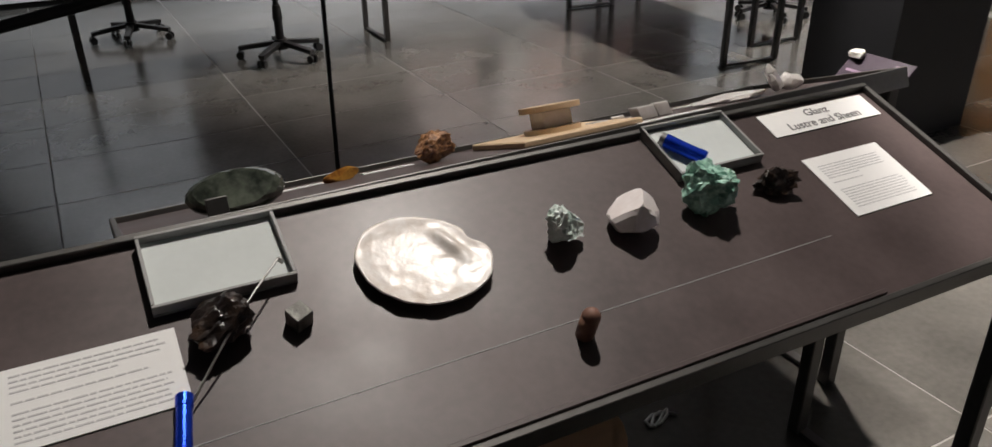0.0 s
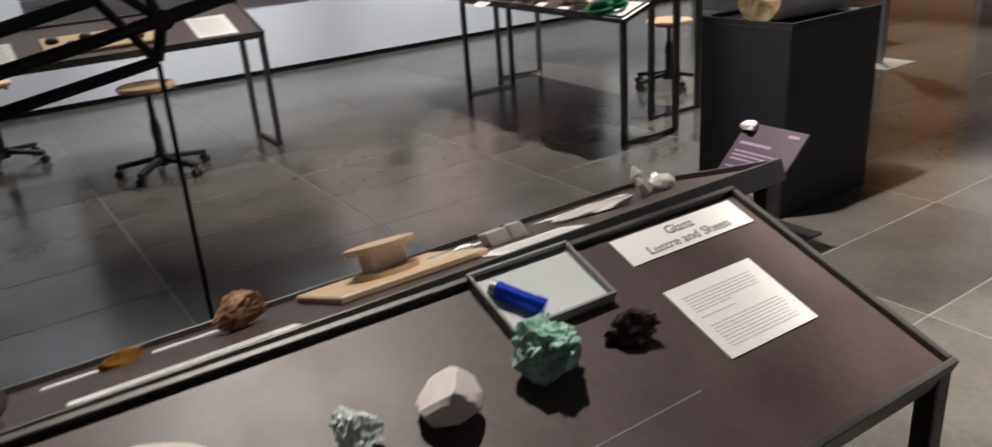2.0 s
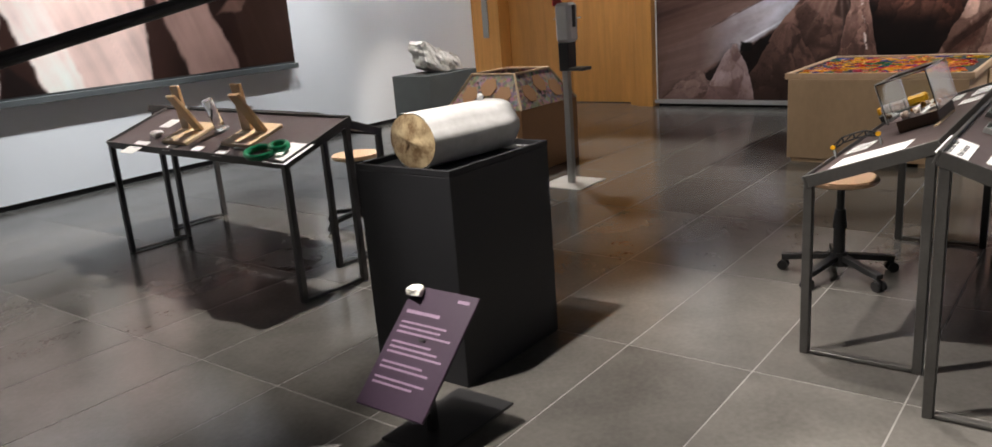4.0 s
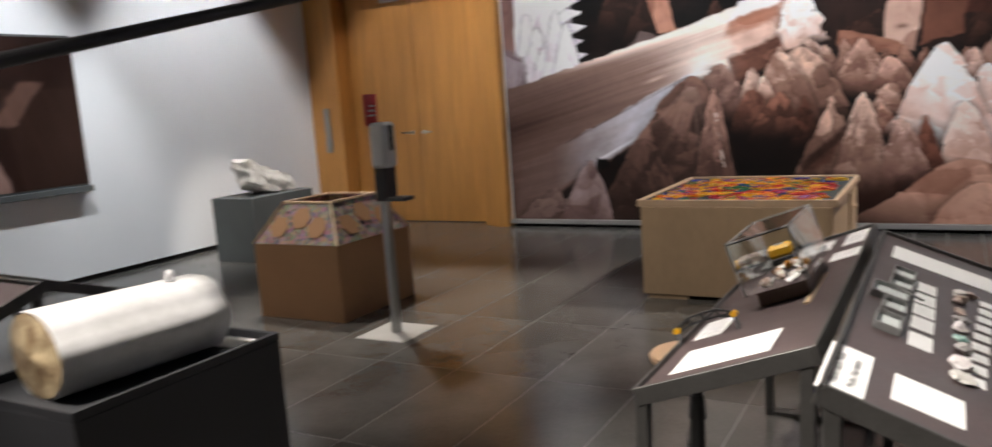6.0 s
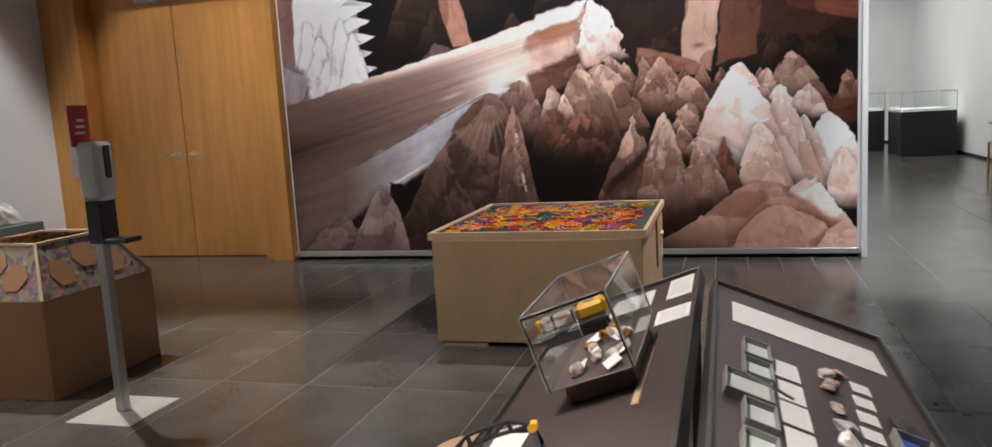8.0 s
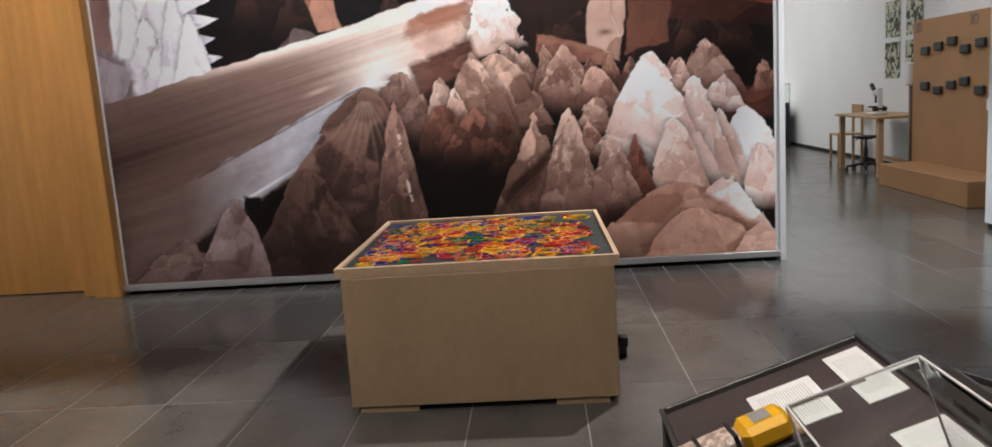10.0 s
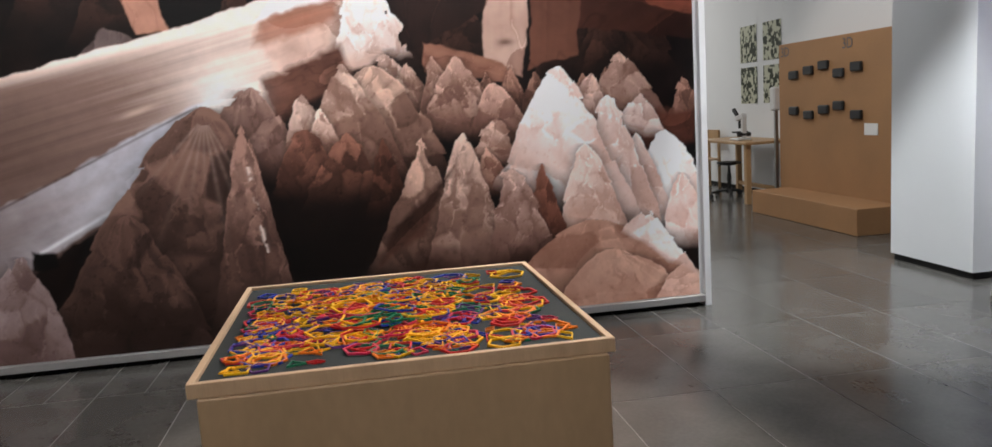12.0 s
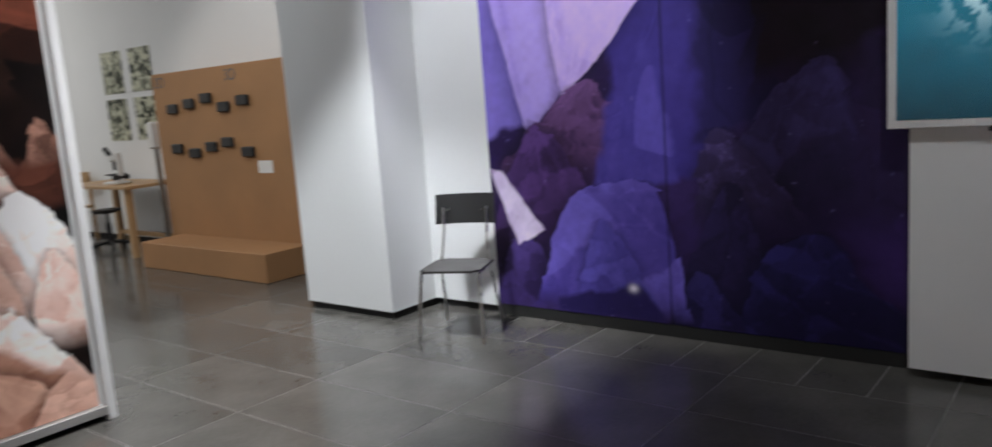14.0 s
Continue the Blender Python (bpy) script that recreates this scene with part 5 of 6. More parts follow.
for sx, sy, w, h in ((3.82, 5.46, 0.16, 0.14), (3.83, 5.1, 0.09, 0.06), (3.83, 4.82, 0.09, 0.06), (3.88, 4.46, 0.1, 0.06), (3.8, 4.56, 0.1, 0.06), (3.83, 4.02, 0.2, 0.2), (4.1, 5.5, 0.12, 0.1)):
    sheet(E, desk_e, sx, sy, h, w, 90, "small white card on the desk", name="desk_card", group="cards on the stand desk")
ring = thing("green_hoop_set", "two dark green plastic hoops on the desk", "hoops", on(E, desk_e, 3.8, 4.2, 0, 0.0))
for (cx, cy, rr, zz) in ((0, 0, 0.1, 0.02), (0.1, 0.06, 0.06, 0.03)):
    bm = NB()
    loop = [[bm.verts.new(((rr + 0.018 * math.cos(q)) * math.cos(p) + cx, 0.6 * (rr + 0.018 * math.cos(q)) * math.sin(p) + cy, zz + 0.018 * math.sin(q))) for q in [math.pi * j / 4 for j in range(8)]] for p in [math.pi * i / 14 for i in range(28)]]
    for i in range(28):
        for j in range(8):
            bm.faces.new((loop[i][j], loop[(i + 1) % 28][j], loop[(i + 1) % 28][(j + 1) % 8], loop[i][(j + 1) % 8]))
    part("hoop", bm, mat("green_plastic", (0.005, 0.16, 0.07), 0.3, bump=0), ring)
rock("white_sample", "small white stone on the desk", (0.1, 0.07, 0.05), 130, on(E, desk_e, 3.95, 5.4), R_WHITE, 7, 0.1, detail=2)
gj = thing("glass_tube", "clear glass tube standing on a round foot", "tube", on(E, desk_e, 4.03, 4.85))
o = part("tube", rod(NB(), (0, 0, 0.012), (0, 0, 0.2), 0.03, n=20), M_GLASS, gj)
part("foot", rod(NB(), (0, 0, 0), (0, 0, 0.0115), 0.045, n=20), M_TRAY, gj)

# ---- far desk with the pale board ----
pb = thing("wooden_board", "pale wooden board with dark stones set into it", "board", on(G, desk_g, 1.35, 5.8))
part("board", box(NB(), (-0.33, -0.11, 0), (0.33, 0.11, 0.02), None, 0.004), mat("light_pine", (0.7, 0.52, 0.3), 0.5, var=0.1), pb)
for i in range(7):
    bm = NB()
    bmesh.ops.create_icosphere(bm, subdivisions=2, radius=0.035, matrix=pose(-0.27 + 0.09 * i, 0.04 * (-1) ** i, 0.028) @ Matrix.Diagonal((1.1, 0.8, 0.7, 1)))
    part("set_stone", bm, R_DARK, pb)
sheet(G, desk_g, 1.98, 5.8, 0.25, 0.28, 0, lines=14)
sheet(G, desk_g, 0.75, 5.8, 0.25, 0.28, 0, lines=14)

for sx, sy, tr, hh in ((1.48, 5.6, 12, 0.55), (0.70, 6.64, 40, 0.55), (5.02, 4.83, 30, 0.5), (5.26, 1.73, 20, 0.5), (4.91, 0.74, 50, 0.5), (0.74, 1.24, 15, 0.5)):
    stool(sx, sy, tr, hh, "black swivel stool with a round beech seat on castors")

bm = NB()
for i in range(14):
    a0, a1 = i * 0.9, (i + 1) * 0.9
    rod(bm, (1.36 + 0.03 * math.cos(a0) * (1 + 0.05 * i), 1.6 + 0.02 * math.sin(a0 * 1.3), 0.006), (1.36 + 0.03 * math.cos(a1) * (1 + 0.05 * i), 1.6 + 0.02 * math.sin(a1 * 1.3), 0.006), 0.004, n=6)
solo("chain", bm, M_GALV, "short loose metal chain on the floor", "chain")

# ---- tube sculpture behind the first desk ----
ts = thing("tube_frame", "large leaning frame of black tubes on a thin rod", "sculpture")
J1, J2 = Vector((1.17, 3.4, 1.125)), Vector((1.13, 3.4, 0.995))
for a, b, r in ((Vector((-1.1, 3.4, 0.71)), J1, 0.022), (J1, Vector((6.2, 3.35, 2.19)), 0.024), (Vector((-1.1, 3.4, 0.62)), J2, 0.02), (Vector((-1.1, 3.42, 0.78)), Vector((0.98, 3.4, 1.215)), 0.022), (J1, J2, 0.02), (J2, Vector((0.98, 3.4, 1.215)), 0.016), (J1, Vector((1.0, 3.4, 1.27)), 0.016), (J1, Vector((1.11, 3.4, 1.29)), 0.016), (Vector((0.98, 3.4, 1.215)), Vector((0.9, 3.4, 1.5)), 0.016)):
    part("tube", rod(NB(), a, b, r, n=14), M_TUBE, ts)
part("joint", rod(NB(), J1 + Vector((0, -0.03, 0)), J1 + Vector((0, 0.03, 0)), 0.034, n=14), M_TUBE, ts)
part("rod", rod(NB(), (1.12, 3.42, 0), (1.13, 3.4, 0.985), 0.009, n=8), M_TUBE, ts)
part("rod", rod(NB(), (-1.05, 3.45, 0), (-1.05, 3.4, 0.72), 0.009, n=8), M_TUBE, ts)

# ---- black plinth with the log ----
pl = thing("black_plinth", "tall matt black plinth with a sunken top", "plinth")
part("body", box(NB(), (3.42, 2.6, 0), (4.06, 3.08, 0.835), None, 0.003), M_PLINTH, pl)
for a, b in (((3.42, 2.6, 0.8353), (4.06, 2.615, 0.857)), ((3.42, 3.065, 0.8353), (4.06, 3.08, 0.857)), ((3.42, 2.6153, 0.8353), (3.435, 3.0647, 0.857)), ((4.045, 2.6153, 0.8353), (4.06, 3.0647, 0.857))):
    part("rim", box(NB(), a, b), M_PLINTH, pl)
solo("white_card", box(NB(), (3.95, 2.63, 0.836), (4.03, 2.8, 0.839)), M_PAPER, "white label card on the black plinth", "card")
M_LOGSKIN = stone("white_fibrous_crystal", (0.4, 0.4, 0.39), (0.6, 0.6, 0.6), 0.65, 6, 0.5, 0.4, 0.25)
M_LOGEND = stone("yellow_brown_crystal_end", (0.17, 0.1, 0.045), (0.5, 0.39, 0.23), 0.45, 18, 0.6, 0.5, 0.15)
log = thing("crystal_log", "thick white fibrous crystal log with a yellow-brown end", "mineral", pose(3.72, 2.8, 0.836, 0, 0, -8))
bm = NB()
nr, na = 8, 28
rows = []
for i in range(nr + 1):
    w = i / nr
    ring_ = []
    for j in range(na):
        a = 2 * math.pi * j / na
        r = 0.118 * (1 - 0.05 * w) * (1 + 0.035 * math.cos(6 * a) + 0.012 * math.cos(17 * a) + 0.03 * noise.noise(Vector((math.cos(a) * 2, math.sin(a) * 2, w))))
        ring_.append(bm.verts.new((-0.23 + 0.46 * w, math.cos(a) * r * 1.12, max(0.108 + math.sin(a) * r * 0.93, 0.002))))
    rows.append(ring_)
for i in range(nr):
    for j in range(na):
        bm.faces.new((rows[i][j], rows[i][(j + 1) % na], rows[i + 1][(j + 1) % na], rows[i + 1][j]))
bm.faces.new(rows[nr])
part("shaft", bm, M_LOGSKIN, log, smooth=True)
bm = NB()
rr_ = [[bm.verts.new((-0.2305 - 0.012 * (1 - f) - 0.006 * noise.noise(Vector((f * 9, j, 1.0))), math.cos(2 * math.pi * j / na) * 0.121 * f * 1.1, 0.108 + math.sin(2 * math.pi * j / na) * 0.112 * f * 0.95)) for j in range(na)] for f in (1.0, 0.7, 0.4, 0.05)]
for i in range(3):
    for j in range(na):
        bm.faces.new((rr_[i][j], rr_[i][(j + 1) % na], rr_[i + 1][(j + 1) % na], rr_[i + 1][j]))
bm.faces.new(rr_[3])
part("broken_end", bm, M_LOGEND, log, "yellow-brown broken end", smooth=True)
bm = NB()
crystal_points(bm, random.Random(2), 4, 0.03, 0.012, 0.8)
o = part("knob", bm, M_LOGSKIN, log)
o.matrix_local = pose(0.13, 0, 0.215)

# ---- purple sign ----
sg = thing("purple_sign", "purple text sign leaning on a black stand", "sign", pose(2.9, 2.5, 0, 0, 0, -90))
tilt = pose(0, 0.0, 0.17, 42, 0, 0)
part("panel", box(NB(), (-0.15, 0, -0.006), (0.15, 0.455, 0.006), tilt, 0.002), M_PURPLE, sg)
rng2 = random.Random(9)
bm = NB()
for i in range(15):
    if i in (1, 5, 9, 12):
        continue
    yy = 0.35 - i * 0.019
    box(bm, (-0.125, yy, 0.0063), (-0.125 + (0.25 if i else 0.18) * rng2.uniform(0.7, 1), yy + (0.007 if i else 0.012), 0.0072), tilt)
box(bm, (0.07, 0.42, 0.0063), (0.12, 0.432, 0.0072), tilt)
tagged(part("text_print", bm, mat("pale_violet_ink", (0.22, 0.15, 0.22), 0.7, bump=0), sg, "pale unreadable text"), kind="stuff")
part("post", rail(NB(), (0, 0.2, 0.01), (0, 0.2, 0.355), 0.03, 0.03), M_BLACKPL, sg)
part("foot_plate", box(NB(), (-0.13, 0.07, 0), (0.13, 0.5, 0.01), None, 0.003), M_BLACKPL, sg)
rock("white_sample", "small white stone fixed on the sign", (0.075, 0.05, 0.04), 140, sg.matrix_world @ tilt @ pose(-0.12, 0.43, 0.0062), R_WHITE, 6, 0.2, detail=2)

# ---- box with printed hexagon windows ----
hx = thing("viewing_box", "brown board box with a sloping top of printed picture panels", "exhibit box")
X0, X1, Y0, Y1, ZB, ZT, IN = 6.65, 7.51, 4.59, 5.38, 0.55, 0.83, 0.17
part("base", box(NB(), (X0, Y0, 0.0), (X1, Y1, ZB), None, 0.004), M_CARD, hx)
low4 = [Vector((X0, Y0, ZB + 0.001)), Vector((X1, Y0, ZB + 0.001)), Vector((X1, Y1, ZB + 0.001)), Vector((X0, Y1, ZB + 0.001))]
top4 = [Vector((X0 + IN, Y0 + IN, ZT)), Vector((X1 - IN, Y0 + IN, ZT)), Vector((X1 - IN, Y1 - IN, ZT)), Vector((X0 + IN, Y1 - IN, ZT))]
M_MOSAIC = stone("gem_photo_print", (0.1, 0.06, 0.05), (0.5, 0.42, 0.36), 0.5, 14, 0.0, 0.4, 0.3)
tn = M_MOSAIC.node_tree
vz, hs, cx = tn.nodes.new("ShaderNodeTexVoronoi"), tn.nodes.new("ShaderNodeHueSaturation"), tn.nodes.new("ShaderNodeTexCoord")
vz.inputs["Scale"].default_value = 34
tn.links.new(cx.outputs["Object"], vz.inputs["Vector"])
tn.links.new(vz.outputs["Color"], hs.inputs["Color"])
hs.inputs["Saturation"].default_value, hs.inputs["Value"].default_value = 0.5, 0.42
wash = tn.nodes.new("ShaderNodeVectorMath")
wash.operation, wash.inputs[1].default_value = "MULTIPLY", (1.0, 0.74, 0.66)
tn.links.new(hs.outputs[0], wash.inputs[0])
tn.links.new(wash.outputs[0], tn.nodes["Principled BSDF"].inputs["Base Color"])
for i in range(4):
    j = (i + 1) % 4
    a, b, c2, d2 = low4[i], low4[j], top4[j], top4[i]
    n = (b - a).cross(d2 - a).normalized()
    bm = NB()
    outer = [bm.verts.new(v) for v in (a, b, c2, d2)]
    inner = [bm.verts.new(v - n * 0.012) for v in (a, b, c2, d2)]
    bm.faces.new(outer)
    bm.faces.new(inner[::-1])
    for q in range(4):
        bm.faces.new((outer[q], outer[(q + 1) % 4], inner[(q + 1) % 4], inner[q]))
    panel = part("picture_panel", bm, M_MOSAIC, hx, "panel printed with coloured stones")
    for q, (u, v) in enumerate(((0.22, 0.4), (0.5, 0.62), (0.76, 0.4))):
        cen = a.lerp(b, u).lerp(d2.lerp(c2, u), v) + n * 0.002
        ex = (b - a).normalized()
        ey = n.cross(ex)
        bm = NB()
        vs = [bm.verts.new(cen + (ex * math.cos(k2 * math.pi / 3) + ey * math.sin(k2 * math.pi / 3)) * 0.088) for k2 in range(6)]
        fc = bm.faces.new(vs)
        ext = bmesh.ops.extrude_face_region(bm, geom=[fc])["geom"]
        for v3 in ext:
            if isinstance(v3, bmesh.types.BMVert):
                v3.co += n * 0.004
        part("hexagon", bm, M_CARD, panel, "plain brown hexagon window")
    part("edge_strip", rail(NB(), a, d2, 0.016, 0.016), M_PLY, hx)
    part("top_strip", rail(NB(), top4[i], top4[j], 0.018, 0.016), M_PLY, hx)

# ---- disinfectant stand ----
ds = thing("hand_sanitiser_stand", "free-standing hand disinfectant dispenser on a steel pole", "dispenser", pose(6.58, 4.09, 0))
part("foot_plate", box(NB(), (-0.195, -0.19, 0), (0.195, 0.19, 0.006), None, 0.002), mat("pale_steel_plate", (0.5, 0.49, 0.46), 0.5, 0.2), ds)
part("pole", box(NB(), (-0.025, -0.025, 0.0062), (0.025, 0.025, 0.92), None, 0.003), M_GALV, ds)
part("bracket", box(NB(), (-0.055, -0.06, 0.88), (0.055, 0.03, 1.09), None, 0.004), M_BLACKPL, ds)
part("drip_tray", box(NB(), (-0.06, -0.19, 0.88), (0.06, -0.0602, 0.905), None, 0.006), M_BLACKPL, ds)
bd = part("dispenser_body", box(NB(), (-0.065, -0.085, 1.0903), (0.065, 0.045, 1.38), None, 0.022), M_WHITEPL, ds, "white plastic body")
part("window", box(NB(), (-0.02, -0.0885, 1.2), (0.02, -0.0853, 1.36), None, 0.004), M_BLACKPL, bd, "dark window")
part("notice", box(NB(), (-0.065, 0.05, 1.36), (0.065, 0.056, 1.56)), M_RED, ds, "red notice plate")
bm = NB()
for i in range(3):
    box(bm, (-0.035 + 0.01 * i, 0.0478, 1.42 + 0.03 * i), (0.03, 0.0497, 1.432 + 0.03 * i))
part("notice_print", bm, M_PAPER, ds)

# ---- grey plinth with white stone ----
gp = solo("grey_plinth", box(NB(), (8.22, 6.98, 0), (9.1, 7.56, 0.66), None, 0.004), M_GREYPL, "low grey plinth against the white wall", "plinth")
bm = NB()
bmesh.ops.create_cube(bm, size=2)
bmesh.ops.subdivide_edges(bm, edges=bm.edges[:], cuts=11, use_grid_fill=True)
for v in bm.verts:                                              # a wedge: high blunt end, long slope, undercut foot
    x, y, z = v.co
    top = 0.34 - 0.2 * (x + 1) / 2 + 0.05 * math.exp(-((x + 0.75) / 0.3) ** 2)
    foot = 0.11 * max(0.0, -x - 0.25)
    lean = -0.05 * (z + 1) / 2
    p = Vector((0.3 * x + lean, 0.17 * y * (1 - 0.25 * abs(x)), foot + (top - foot) * (z + 1) / 2))
    crag = noise.voronoi(p * 7)[0][0] - 0.3 + 0.5 * noise.noise(p * 16)
    n = Vector((x, y, z)).normalized()
    v.co = p + n * 0.05 * crag - n * 0.03 * (abs(x) > 0.99) - n * 0.04 * (abs(y) > 0.99 and abs(z) > 0.99)
    v.co.z = max(v.co.z, 0.0)
solo("gypsum_block", bm, R_WHITE, "large white wedge-shaped gypsum block on the grey plinth", "mineral", pose(8.76, 7.28, 0.663, 0, 0, -8))
solo("stone_cloth", box(NB(), (8.33, 7.1, 0.6603), (9.05, 7.5, 0.6625)), M_BLACKPL, "thin black mat under the white stone", "mat")

# ---- big box of coloured shapes ----
bx = thing("play_box", "large brown board box with a framed tray of shapes", "play table")
part("body", box(NB(), (7.82, 1.555, 0.03), (9.22, 2.815, 0.655), None, 0.004), M_KRAFT, bx)
for a, b in (((7.83, 1.6, 0.0), (7.86, 1.85, 0.0297)), ((7.83, 2.5, 0.0), (7.86, 2.78, 0.0297)), ((9.16, 1.6, 0.0), (9.2, 2.78, 0.0297))):
    part("foot", box(NB(), a, b), M_KRAFT, bx)
part("tray_floor", box(NB(), (7.859, 1.554, 0.6553), (9.214, 2.821, 0.688)), M_GREENTRAY, bx, "dark green felt tray")
for a, b in (((7.835, 1.53, 0.6553), (7.858, 2.845, 0.702)), ((9.215, 1.53, 0.6553), (9.24, 2.845, 0.702)), ((7.8583, 1.53, 0.6553), (9.2147, 1.553, 0.702)), ((7.8583, 2.822, 0.6553), (9.2147, 2.845, 0.702))):
    part("tray_rim", box(NB(), a, b, None, 0.002), M_RIM, bx, "pale wooden rim")
dr = part("drawer_front", box(NB(), (8.75, 1.542, 0.3), (9.18, 1.5545, 0.62), None, 0.003), M_KRAFT, bx)
part("drawer_handle", rail(NB(), (8.9, 1.53, 0.5), (9.03, 1.53, 0.5), 0.016, 0.016), M_PLY, dr)
for cx_, cy_ in ((8.47, 1.475), (8.38, 2.9)):
    bm = NB()
    rod(bm, (cx_, cy_ - 0.02, 0.04), (cx_, cy_ + 0.02, 0.04), 0.04, n=18)
    box(bm, (cx_ - 0.02, cy_ - 0.03, 0.06), (cx_ + 0.05, cy_ + 0.03, 0.11))
    rail(bm, (cx_, cy_, 0.1), (cx_, 1.55 if cy_ < 2 else 2.82, 0.1), 0.04, 0.02)
    part("castor", bm, M_BLACKPL, bx)

SHAPE_INK = [("yellow", (0.85, 0.5, 0.01)), ("yellow", (0.88, 0.46, 0.01)), ("orange", (0.8, 0.2, 0.01)), ("red", (0.6, 0.02, 0.025)), ("pink", (0.6, 0.03, 0.1)), ("blue", (0.02, 0.05, 0.4)), ("green", (0.01, 0.2, 0.1)), ("violet", (0.12, 0.04, 0.22))]
SHAPE_MATS = [mat(n_ + "_plastic_shape", c_, 0.38, var=0.05, bump=0) for n_, c_ in SHAPE_INK]


def ring_mesh(sides, radius, width, high, material, name, sx=1.0):
    """A flat polygon outline of square section."""
    bm = NB()
    lo_o, lo_i, hi_o, hi_i = [], [], [], []
    for i in range(sides):
        a = 2 * math.pi * i / sides
        ca, sa = math.cos(a) * sx, math.sin(a)
        for lst, r, z in ((lo_o, radius, 0), (lo_i, radius - width, 0), (hi_o, radius, high), (hi_i, radius - width, high)):
            lst.append(bm.verts.new((ca * r, sa * r, z)))
    for i in range(sides):
        j = (i + 1) % sides
        for q in ((hi_o[i], hi_o[j], hi_i[j], hi_i[i]), (lo_o[i], lo_i[i], lo_i[j], lo_o[j]), (lo_o[i], lo_o[j], hi_o[j], hi_o[i]), (lo_i[i], hi_i[i], hi_i[j], lo_i[j])):
            bm.faces.new(q)
    return mesh_of(name, bm, material)


KINDS = [("hexagon", 6, 0.062, 1.0), ("triangle", 3, 0.05, 1.0), ("square", 4, 0.052, 1.0), ("diamond", 4, 0.055, 0.55), ("pentagon", 5, 0.055, 1.0), ("hexagon", 6, 0.085, 1.0)]
MESHES = [[ring_mesh(s_, r_, 0.0085, 0.007, SHAPE_MATS[ci], "%s_%s" % (SHAPE_INK[ci][0], n_), x_) for n_, s_, r_, x_ in KINDS] for ci in range(len(SHAPE_MATS))]
rs = random.Random(21)
for i in range(290):
    uu, vv = min(max(rs.gauss(0.47, 0.3), rs.uniform(0.02, 0.12)), rs.uniform(0.87, 0.97)), min(max(rs.gauss(0.45, 0.28), rs.uniform(0.03, 0.12)), rs.uniform(0.87, 0.96))
    x_, y_ = 7.9 + vv * 1.26, 2.77 - uu * 1.16
    pref = (3, 4, 2, 5, 7) if uu < 0.3 and rs.random() < 0.6 else range(8)
    ci, ki = rs.choice(list(pref) + [0, 1, 3]), rs.choice((0, 0, 1, 1, 2, 3, 3, 4, 5))
    pile = math.exp(-((uu - 0.47) ** 2 + (vv - 0.45) ** 2) / 0.06)
    ob = new("plastic_shape", MESHES[ci][ki])
    ob.matrix_world = pose(x_, y_, 0.6883 + 0.002 + pile * rs.uniform(0.0, 0.03), rs.uniform(-9, 9) * pile, rs.uniform(-9, 9) * pile, rs.uniform(0, 360))
    tagged(ob, "%s plastic %s outline lying in the tray" % (SHAPE_INK[ci][0], KINDS[ki][0]), "plastic shape", "plastic shapes in the tray")
for ci in range(len(SHAPE_MATS)):                               # the countless small ones beneath
    bm = NB()
    for i in range(34):
        uu, vv, ki = min(max(rs.gauss(0.45, 0.24), 0.03), 0.95), min(max(rs.gauss(0.5, 0.26), 0.04), 0.95), rs.choice((0, 1, 2, 3, 4))
        n0 = len(bm.verts)
        bm.from_mesh(MESHES[ci][ki])
        bm.verts.ensure_lookup_table()
        sc = rs.uniform(0.55, 0.85)
        mm = pose(7.9 + vv * 1.26, 2.77 - uu * 1.16, 0.6885 + rs.uniform(0.0, 0.008), rs.uniform(-5, 5), rs.uniform(-5, 5), rs.uniform(0, 360)) @ Matrix.Diagonal((sc, sc, 0.9, 1))
        for v in bm.verts[n0:]:
            v.co = mm @ v.co
    solo("small_shapes", bm, SHAPE_MATS[ci], "heap of small %s plastic outlines in the tray" % SHAPE_INK[ci][0], "plastic shapes", kind="stuff")

# ---- chair by the pillar ----
ch = thing("visitor_chair", "stacking chair with black seat and back on chrome legs", "chair", pose(9.86, -1.98, 0, 0, 0, 22))
bm = NB()
bmesh.ops.create_cube(bm, size=1, matrix=pose(0, 0, 0.452) @ Matrix.Diagonal((0.4, 0.39, 0.014, 1)))
bmesh.ops.bevel(bm, geom=[e for e in bm.edges if abs(e.verts[0].co.z - e.verts[1].co.z) > 0.005], offset=0.04, segments=3, affect="EDGES")
part("seat", bm, mat("black_laminate", (0.035, 0.03, 0.03), 0.35, bump=0), ch)
bm = NB()
prev = None
for i in range(11):
    w = -1 + 0.2 * i
    vs = [bm.verts.new((0.205 * w, -0.2 - 0.035 * (1 - w * w) - oy - tz, z)) for z, tz in ((0.69, 0.01), (0.885, 0.05)) for oy in (0.0, 0.011)]
    if prev:
        for a, b in ((0, 1), (1, 3), (3, 2), (2, 0)):
            bm.faces.new((prev[a], prev[b], vs[b], vs[a]))
    else:
        bm.faces.new((vs[0], vs[1], vs[3], vs[2]))
    prev = vs
bm.faces.new((prev[0], prev[2], prev[3], prev[1]))
part("backrest", bm, M_BLACKPL, ch, "curved black backrest", smooth=False)
